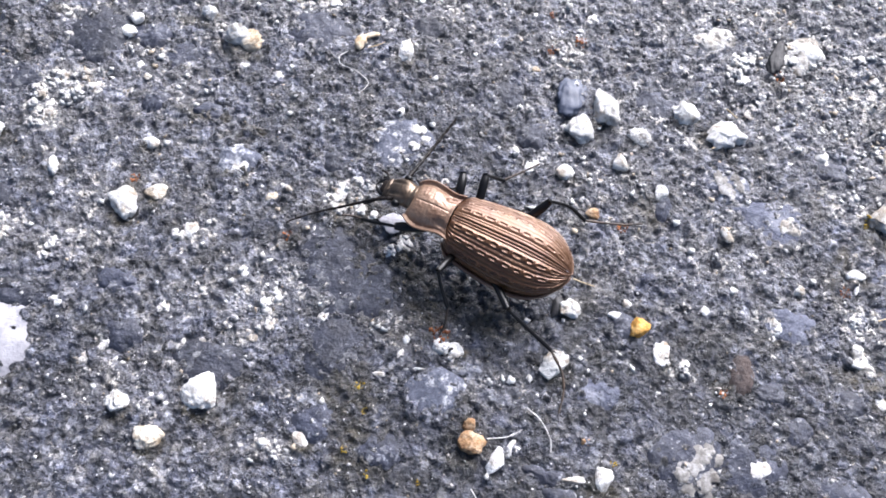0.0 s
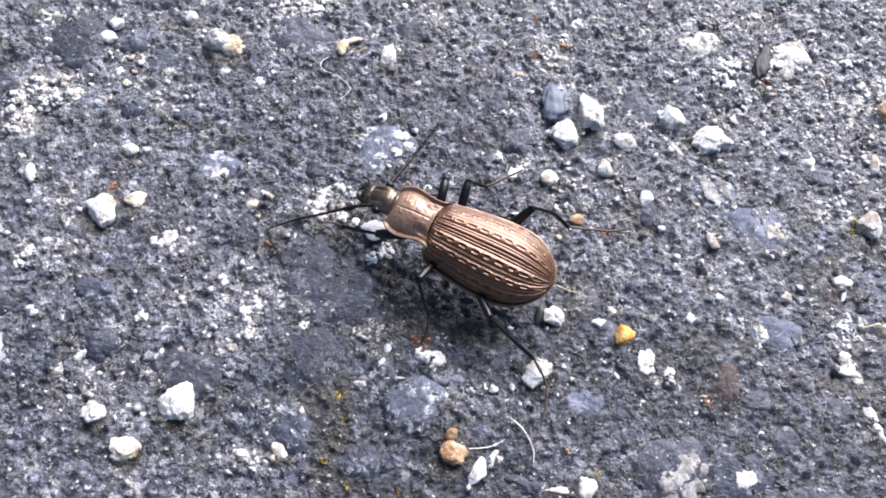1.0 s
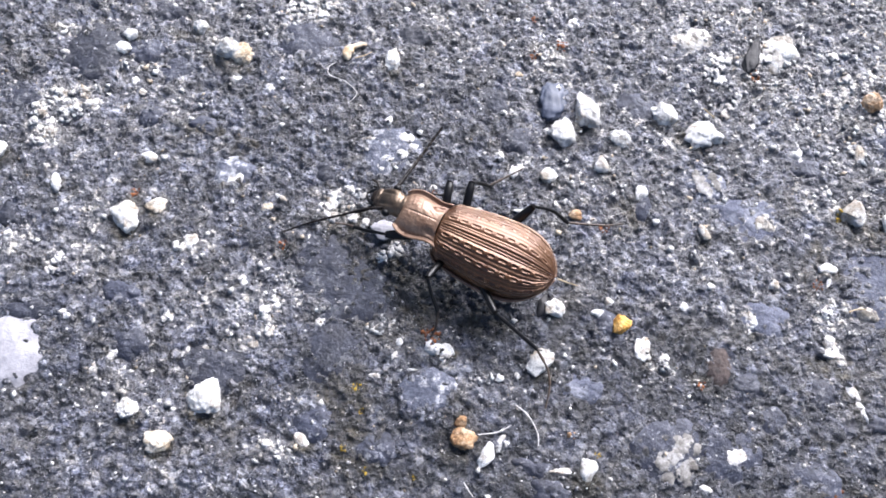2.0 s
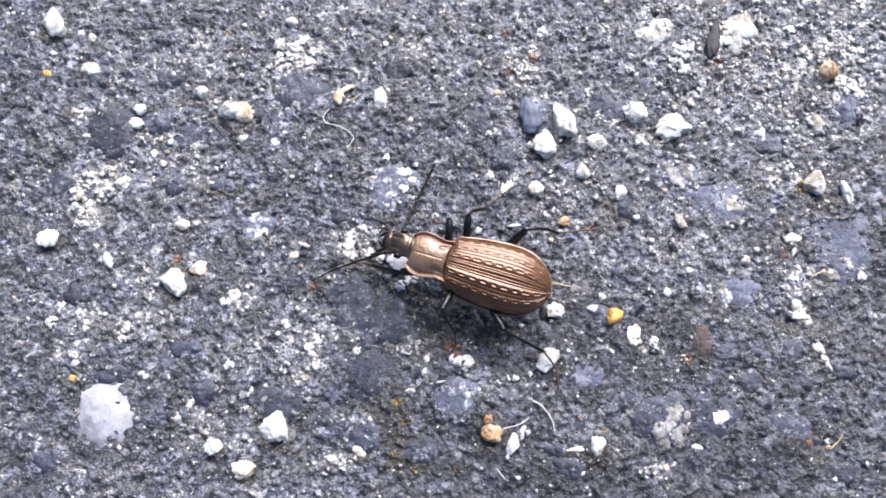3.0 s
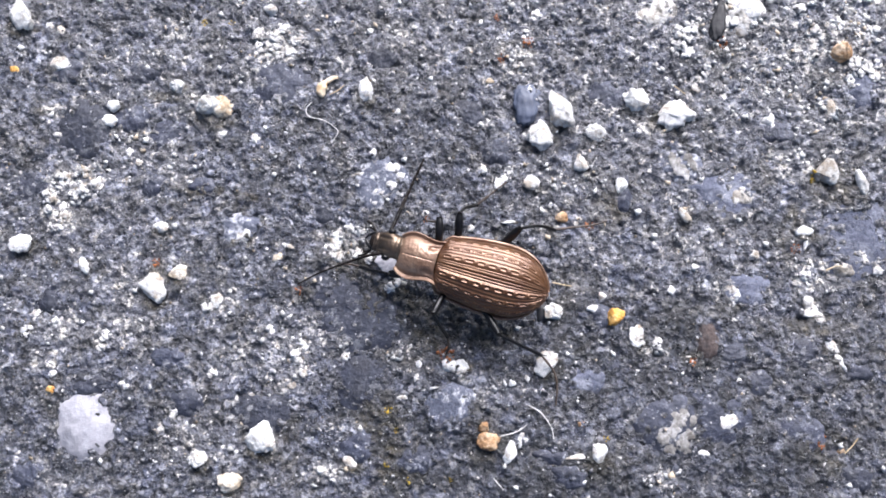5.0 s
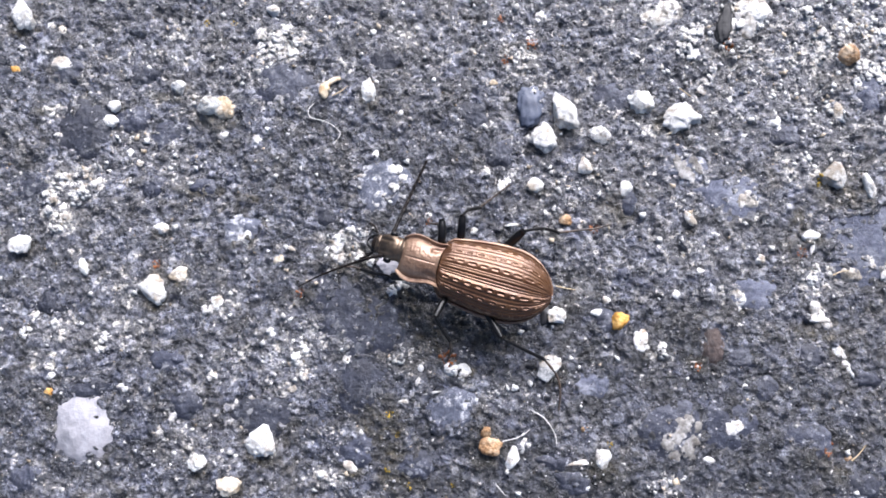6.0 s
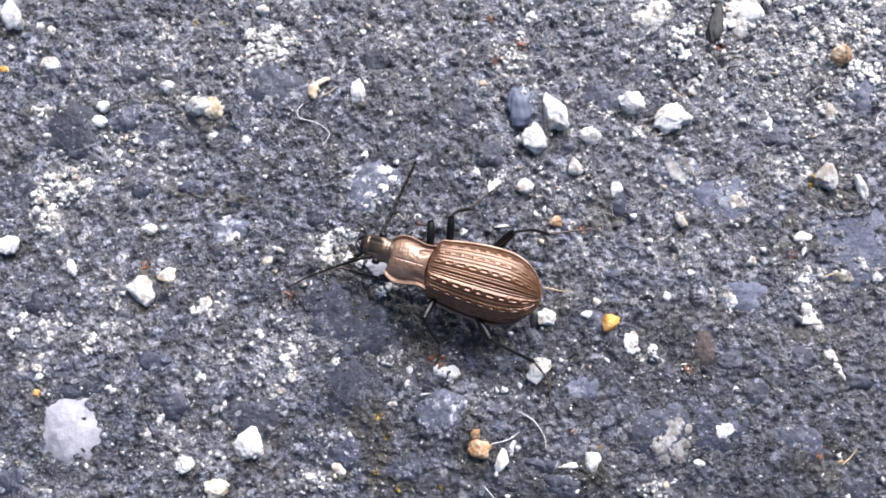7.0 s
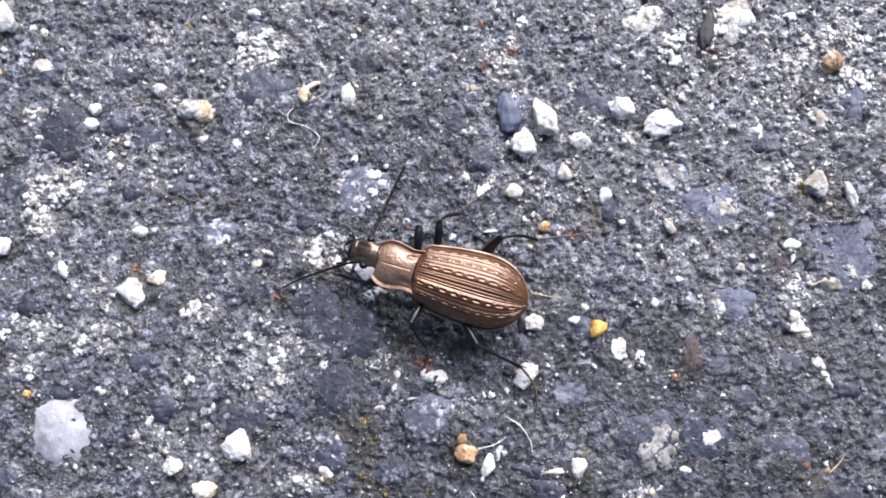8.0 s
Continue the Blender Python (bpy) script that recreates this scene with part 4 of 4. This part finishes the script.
# ---- stones, crusts and small matter on the ground (plan in millimetres) ----
blotch(-16.09, 3.03, 1.0)
blotch(-16.42, 1.73, 1.0)
blotch(-15.57, 0.84, 0.7)
blotch(-14.58, 4.09, 0.5)
blotch(-13.28, 3.86, 0.6)
blotch(-13.59, 1.48, 0.7)
blotch(-12.06, 0.77, 0.5)
blotch(-8.42, -1.18, 0.9)
blotch(-9.46, -2.32, 0.5)
blotch(-2.06, -10.61, 0.9)
blotch(-0.80, -11.00, 0.6)
blotch(-50.07, 5.49, 0.9)
blotch(-48.45, 4.94, 0.8)
blotch(-48.14, 7.85, 0.9)
blotch(-46.34, 6.85, 1.0)
blotch(-46.05, 8.84, 0.8)
blotch(-44.42, 7.63, 0.7)
blotch(-49.38, 6.98, 0.7)
blotch(-47.25, 6.13, 0.6)
blotch(-50.03, 4.18, 0.6)
blotch(-48.06, 3.46, 0.6)
blotch(-41.19, 11.46, 0.5)
blotch(-41.14, 8.17, 0.6)
blotch(-26.60, 24.45, 0.8)
blotch(-25.43, 26.06, 0.9)
blotch(-24.20, 27.13, 0.7)
blotch(-22.28, 25.75, 0.8)
blotch(-24.39, 24.30, 0.7)
blotch(-22.92, 24.17, 0.6)
blotch(-27.11, 26.31, 0.5)
blotch(-25.71, 28.95, 0.6)
blotch(19.66, 31.73, 1.1)
blotch(21.98, 28.76, 1.2)
blotch(23.19, 29.74, 1.0)
blotch(21.42, 27.42, 0.9)
blotch(18.44, 31.00, 0.8)
blotch(22.68, 26.97, 0.7)
blotch(29.00, 31.87, 1.1)
blotch(27.50, 30.49, 1.1)
blotch(24.93, 25.14, 0.5)
blotch(24.37, 23.82, 0.6)
blotch(34.84, 32.17, 0.8)
blotch(36.44, 29.78, 0.9)
blotch(37.07, 28.71, 0.6)
blotch(41.38, 26.18, 1.0)
blotch(42.89, 26.01, 0.9)
blotch(40.81, 24.74, 0.9)
blotch(43.22, 24.88, 0.7)
blotch(38.85, 30.75, 0.9)
blotch(42.81, 29.99, 0.8)
blotch(38.94, 27.20, 0.7)
blotch(41.74, 23.52, 0.6)
blotch(31.04, 26.13, 0.5)
blotch(23.79, 22.82, 0.5)
blotch(32.51, 18.85, 0.5)
blotch(37.58, 21.37, 0.6)
blotch(5.18, 30.33, 0.6)
blotch(4.06, 27.95, 0.5)
blotch(2.06, 10.28, 0.6)
blotch(3.20, 11.95, 0.5)
blotch(2.64, 10.96, 0.4)
blotch(28.99, -0.95, 0.7)
blotch(31.32, 0.43, 0.5)
blotch(36.32, 2.01, 0.6)
blotch(36.95, 0.84, 0.6)
blotch(37.31, -1.56, 0.8)
blotch(38.22, -2.69, 0.6)
blotch(44.24, 3.18, 0.6)
blotch(-30.03, -5.89, 0.6)
blotch(-29.16, -4.87, 0.5)
blotch(-41.62, -9.91, 0.7)
blotch(-47.37, -8.75, 0.6)
blotch(-50.86, -9.97, 0.7)
blotch(-50.12, -8.00, 0.6)
blotch(-42.12, -11.21, 0.5)
blotch(-19.60, -10.73, 0.7)
blotch(-18.45, -9.41, 0.6)
blotch(-18.51, -12.20, 0.7)
blotch(-19.93, -13.85, 0.6)
blotch(-24.19, -15.72, 0.6)
blotch(-25.70, -16.46, 0.7)
blotch(-28.91, -13.32, 0.5)
blotch(-22.74, -7.86, 0.5)
blotch(-13.95, -10.30, 0.5)
blotch(-32.90, -17.96, 0.6)
blotch(-34.28, -19.92, 0.5)
pebble(-55.61, 26.88, 1.67, 1.48, -16, 1.90)
pebble(-50.20, 21.34, 1.30, 1.05, 4, 1.00)
pebble(-35.98, 19.70, 1.05, 0.87, -16, 1.20)
pebble(-43.26, 16.87, 0.80, 0.74, 4, 0.90)
pebble(-43.84, 14.96, 0.99, 0.68, -6, 0.80)
pebble(-13.84, 19.96, 0.93, 1.18, -6, 1.20)
pebble(8.38, 19.49, 1.30, 2.04, 32, 2.10)
pebble(17.06, 20.83, 1.30, 1.48, -16, 1.70)
pebble(21.45, 19.67, 1.75, 1.5, 4, 1.9)
pebble(12.66, 16.90, 1.18, 0.93, 4, 0.90)
pebble(6.57, 16.15, 1.42, 1.42, 4, 1.70)
pebble(11.13, 13.10, 0.80, 1.11, -6, 1.20)
pebble(5.66, 10.71, 0.99, 0.80, 4, 0.90)
pebble(0.17, 11.96, 0.49, 0.74, 34, 0.60)
pebble(15.83, 11.05, 0.62, 1.05, -16, 0.80)
pebble(23.01, 8.00, 0.56, 1.11, 36, 0.80)
pebble(38.66, 14.10, 1.3, 1.35, -6, 1.60)
pebble(42.15, 12.74, 0.62, 1.36, 24, 1.00)
pebble(30.59, 4.12, 0.80, 0.56, -16, 0.60)
pebble(-22.67, -20.18, 1.92, 1.79, 19, 1.80)
pebble(-29.29, -22.87, 1.11, 0.99, 4, 1.30)
pebble(-36.63, -3.95, 1.48, 1.73, 4, 1.80)
pebble(-52.60, 0.09, 1.24, 1.18, 4, 1.70)
pebble(-36.56, 2.93, 0.99, 0.74, -6, 0.80)
pebble(-45.05, -1.98, 0.56, 1.05, 29, 0.80)
pebble(9.16, -3.75, 1.11, 0.99, 4, 1.30)
pebble(8.72, -9.46, 1.24, 1.36, -16, 0.90)
pebble(39.34, -5.47, 0.6, 1.1, 32, 0.60)
pebble(18.53, -6.10, 0.93, 1.11, 4, 0.60)
pebble(20.72, -6.54, 0.62, 0.68, 4, 0.60)
pebble(-26.21, 13.83, 0.53, 0.62, 4, 0.50)
pebble(-30.40, 14.24, 0.68, 0.37, 4, 0.50)
pebble(-0.85, -10.39, 0.99, 0.62, -16, 0.60)
tan_pebble(-25.57, -25.15, 1.1, 1.11, 4, 1.20)
pebble(-12.49, -21.93, 1.24, 0.62, -31, 0.60)
pebble(-27.26, 2.91, 1.24, 1.05, 4, 0.60)
pebble(-21.44, 1.71, 0.74, 0.37, -16, 0.50)
pebble(14.6, -18.8, 0.85, 1.25, -12, 0.80)
pebble(29.07, -0.15, 0.80, 1.24, 14, 0.50)
pebble(36.17, 7.03, 1.24, 0.62, 14, 0.50)
pebble(21.89, -0.61, 0.49, 0.49, 4, 0.50)
pebble(14.42, -1.70, 0.49, 0.49, 4, 0.50)
pebble(13.52, -3.06, 0.74, 0.43, 4, 0.50)
pebble(-5.66, -12.23, 0.31, 0.62, -6, 0.40)
pebble(-5.47, -10.68, 0.37, 0.37, 4, 0.40)
pebble(6.58, -11.26, 0.31, 0.43, 4, 0.40)
pebble(4.91, -11.88, 0.37, 0.49, 4, 0.40)
pebble(-20.89, 10.89, 0.25, 0.25, 4, 0.40)
pebble(-9.98, 17.95, 0.31, 0.31, 4, 0.40)
pebble(38.78, 21.14, 0.62, 1.11, 4, 0.60)
pebble(-12.46, 12.91, 0.37, 0.62, 4, 0.50)
pebble(-29.14, -5.19, 0.80, 0.87, -16, 0.50)
pebble(28.86, 10.45, 0.93, 0.68, 4, 0.50)
pebble(31.87, 19.46, 0.80, 0.68, 34, 0.50)
pebble(29.11, 31.89, 1.36, 1.86, 4, 1.00)
pebble(37.32, -2.15, 1.24, 0.56, -6, 0.60)
pebble(36.81, -0.86, 0.62, 0.68, 4, 0.60)
pebble(-38.70, -15.33, 0.74, 0.43, 4, 0.50)
pebble(-41.56, -15.87, 0.49, 0.37, 4, 0.40)
pebble(-47.30, -14.56, 0.49, 0.43, 4, 0.40)
pebble(-8.90, 12.49, 0.31, 0.31, 4, 0.40)
pebble(-25.77, 29.43, 0.80, 0.62, 4, 0.80)
pebble(29.61, -9.93, 0.37, 0.37, 4, 0.40)
pebble(26.10, -17.90, 0.56, 0.37, 4, 0.40)
pebble(13.86, -21.88, 0.62, 0.43, 4, 0.40)
pebble(-52.17, 26.02, 0.49, 0.56, 4, 0.50)
pebble(-49.82, 12.93, 0.49, 0.31, 4, 0.40)
pebble(-55.25, 23.11, 0.43, 0.37, 4, 0.40)
pebble(40.72, 2.94, 0.80, 0.56, 4, 0.50)
pebble(-0.72, 5.03, 0.43, 0.43, 4, 0.40)
pebble(-5.86, 6.27, 0.43, 0.56, 4, 0.50)
pebble(3.91, 5.97, 1.05, 0.25, 4, 0.50)
pebble(8.31, 8.16, 0.49, 0.37, 4, 0.40)
pebble(-32.4, 17.4, 1.35, 1.3, -6, 1.90)
tan_pebble(-30.7, 17.2, 1.2, 1.25, 20, 1.5)
pebble(-15.95, 2.75, 0.85, 1.15, 10, 0.6)
tan_pebble(-33.70, -2.15, 0.99, 0.93, 4, 0.80)
tan_pebble(-22.59, 0.36, 0.62, 0.68, 4, 0.50)
tan_pebble(0.28, 22.28, 0.56, 0.37, 4, 0.50)
tan_pebble(-39.58, 11.89, 0.43, 0.37, 4, 0.50)
tan_pebble(-39.95, 10.42, 0.43, 0.43, 4, 0.50)
tan_pebble(-50.72, 25.41, 0.43, 0.62, 4, 0.50)
brown_pebble(39.7, 27.40, 1.2, 1.15, -16, 1.2)
tan_pebble(16.19, -4.02, 0.37, 0.37, 4, 0.50)
orange_pebble(16.06, -3.85, 1.05, 0.93, 4, 1.20)
orange_pebble(-47.38, -16.45, 0.49, 0.43, 4, 0.50)
orange_pebble(-55.57, 20.36, 0.49, 0.49, 4, 0.70)
aggregate(-49.78, 20.68, 1.98, 1.55, 4)
aggregate(-41.69, 15.56, 2.47, 1.55, 14)
pale_aggregate(30.43, 0.26, 2.78, 1.86, 4)
pale_aggregate(41.81, 6.68, 3.40, 4.64, -6)
pale_aggregate(27.64, 10.68, 3.71, 2.66, 4)
aggregate(14.43, -3.97, 1.24, 1.24, 4)
aggregate(21.7, -15.40, 3.0, 2.8, 4)
aggregate(27.9, -13.9, 3.0, 2.3, 4)
aggregate(10.14, -19.72, 2.17, 0.99, -1)
aggregate(-22.77, -17.26, 3.40, 2.17, 4)
aggregate(-13.45, -5.29, 4.64, 3.40, -16)
aggregate(-11.19, -13.15, 3.40, 2.78, 4)
pale_aggregate(13.25, -11.10, 2.35, 1.55, 4)
aggregate(-46.91, 14.11, 3.09, 2.94, 4)
aggregate(-37.69, 14.00, 2.60, 1.92, 14)
aggregate(-23.57, 20.47, 2.78, 2.78, 4)
aggregate(14.23, 21.31, 2.17, 2.17, 4)
aggregate(-52.41, 6.79, 2.47, 2.17, 4)
aggregate(36.51, -14.98, 2.17, 2.17, 4)
aggregate(42.43, -8.03, 1.36, 1.05, 4)
pale_aggregate(42.03, 23.55, 1.55, 2.17, 4)
aggregate(-40.62, 20.85, 1.86, 1.24, 4)
aggregate(29.21, -6.97, 1.55, 1.24, 4)
aggregate(-37.77, 7.73, 1.55, 1.24, 4)
aggregate(-11.86, -19.89, 1.55, 1.86, 4)
aggregate(-42.89, -15.66, 2.78, 0.93, 9)
aggregate(1.79, 14.12, 1.86, 1.55, 4)
aggregate(16.38, 9.95, 0.93, 1.86, 4)
aggregate(-5.57, -21.17, 1.86, 1.55, 4)
aggregate(33.13, 17.95, 1.86, 1.24, 4)
aggregate(-12.46, 24.41, 1.86, 1.55, 4)
aggregate(12.04, -21.45, 1.86, 1.24, 4)
aggregate(-31.86, 8.11, 1.86, 0.93, 4)
aggregate(-48.75, -26.05, 1.86, 1.55, 4)
red_aggregate(26.20, -5.89, 1.5, 1.7, 4)
aggregate(-17.31, 5.83, 1.55, 1.24, 4)
aggregate(-34.24, -11.86, 1.86, 1.24, 4)
aggregate(32.28, -10.31, 1.55, 1.24, 4)
aggregate(-1.68, 18.44, 1.55, 1.55, 4)
aggregate(36.26, -6.43, 1.55, 1.55, 4)
aggregate(-31.77, -16.64, 1.86, 1.55, 4)
aggregate(-48.65, -6.61, 1.55, 1.24, 4)
aggregate(41.82, -19.47, 1.86, 1.55, 4)
veined_aggregate(-11.55, 9.74, 3.03, 2.91, 4)
veined_aggregate(-1.46, -14.69, 2.60, 1.92, 4)
veined_aggregate(-27.34, 3.74, 1.98, 2.04, 4)
veined_aggregate(22.65, 13.51, 2.47, 1.73, 4)
cream_aggregate(28.86, 10.32, 1.36, 0.93, 4)
cream_aggregate(40.72, 2.94, 1.11, 0.74, 4)
cream_aggregate(18.92, 31.23, 2.17, 1.42, 4)
cream_aggregate(28.99, 31.75, 1.86, 2.17, 4)
stain(21.60, -16.22, 0.9, PALE)
stain(22.73, -14.95, 1.1, PALE)
stain(23.68, -16.35, 1.1, PALE)
stain(22.54, -17.33, 0.9, PALE)
stain(24.20, -14.83, 0.8, PALE)
stain(23.28, -14.01, 0.7, PALE)
stain(28.43, -14.30, 0.85, CHALK)
stain(28.21, -14.79, 0.5, CHALK)
stain(24.04, -17.79, 0.6, PALE)
stain(-13.85, 10.43, 0.55, CHALK, 0.4, 35)
stain(-10.08, 11.44, 0.75, CHALK)
stain(-9.24, 10.52, 0.5, CHALK)
stain(-10.04, 9.38, 0.6, CHALK)
stain(-9.02, 8.61, 0.5, CHALK)
stain(-11.44, 8.45, 0.7, CHALK, 0.4, 45)
stain(-12.06, 7.45, 0.5, CHALK)
stain(-14.01, 9.25, 0.3, CHALK)
stain(22.05, 13.46, 0.9, PALE)
stain(23.24, 14.17, 0.7, PALE)
stain(21.39, 14.37, 0.6, PALE)
stain(23.00, 12.57, 0.6, PALE)
stain(23.88, 13.58, 0.5, PALE)
stain(28.57, 10.30, 0.6, CHALK)
stain(29.14, 11.08, 0.4, CHALK)
brown_pebble(2.19, -16.80, 0.62, 0.68, 4, 0.90)
brown_pebble(2.55, -18.51, 1.11, 1.11, -6, 1.50)
brown_pebble(9.44, 6.97, 0.74, 0.62, 4, 0.80)
brown_pebble(12.91, -15.80, 0.49, 0.43, 4, 0.50)
brown_pebble(40.61, -16.56, 0.56, 0.37, 4, 0.50)
blue_pebble(4.71, 19.60, 1.3, 2.2, -1, 0.8)
blotch(4.75, 18.7, 0.5)
blotch(4.9, 21.6, 0.55)
flake(40.49, -7.29, 0.31, 1.11, 34, 0.40)
flake(12.7, -19.3, 1.5, 0.3, 12, 0.40)
flake(6.28, -17.90, 0.31, 0.93, -16, 0.40)
flake(5.1, -19.5, 0.62, 1.35, -22, 0.8)
flake(-4.04, -13.20, 0.93, 0.15, 19, 0.40)
flake(-7.17, -14.36, 0.62, 0.25, 4, 0.40)
flake(36.50, 5.70, 0.25, 0.93, -6, 0.40)
quartz(-43.02, -19.90, 2.97, 3.65, 9)
lichen_spot(-11.96, -19.34, 0.37)
lichen_spot(-7.40, -18.06, 0.37)
lichen_spot(-8.51, -15.90, 0.45)
lichen_spot(-5.74, -23.33, 0.37)
lichen_spot(-1.17, -22.94, 0.28)
lichen_spot(15.43, -17.07, 0.34)
lichen_spot(-33.72, 27.44, 0.43)
lichen_spot(-30.37, 27.62, 0.37)
lichen_spot(-8.34, -21.75, 0.37)
lichen_spot(37.01, 13.22, 0.68)
rust_spot(-2.60, -9.35, 0.95)
rust_spot(12.67, 6.29, 0.56)
rust_spot(24.70, -8.24, 0.49)
rust_spot(25.59, -6.54, 0.43)
rust_spot(4.44, 27.10, 0.68)
rust_spot(1.69, 24.96, 0.56)
rust_spot(0.72, 29.90, 0.43)
rust_spot(26.44, 27.94, 0.68)
rust_spot(-36.55, -1.24, 0.56)
rust_spot(-19.76, -3.23, 0.49)
rust_spot(35.45, 5.04, 0.56)
rust_spot(38.40, -15.75, 0.74)
rust_spot(-5.84, 5.67, 0.37)
hair([(-19.89, 18.36), (-20.47, 17.54), (-20.13, 16.70), (-18.26, 16.28), (-16.68, 15.26), (-16.79, 14.41), (-17.26, 13.79)])
hair([(3.96, -17.74), (5.74, -17.11), (6.89, -16.18)])
hair([(6.88, -14.14), (8.33, -14.92), (9.45, -16.33), (9.76, -17.49)])
hair([(3.54, -22.29), (4.07, -22.84), (4.65, -23.38)])
straw([(40.78, -16.78), (41.46, -16.03), (42.18, -15.09)])
straw([(8.78, -0.50), (9.90, -0.67), (10.95, -0.78)])
straw([(21.31, 22.82), (22.59, 21.92)])
straw([(20.32, 17.43), (21.53, 18.01)])
straw([(38.66, 2.79), (39.41, 3.21), (40.23, 3.39)])
hair([(43.43, 19.70), (43.65, 20.79), (44.23, 21.45)])
straw([(-17.89, 19.34), (-16.95, 19.85), (-16.23, 20.55)])
grey_pebble(-9.75, 0.55, 1.35, 1.15, -10, 1.2)
husk(-18.83, 20.41, -20)
# black slivers in place of shaded gaps
shade_sliver(25.83, 30.1, 0.8, 2.5, -2, 1.0)
shade_sliver(7.65, -3.9, 0.45, 1.3, -8, 0.9)
build_grit()
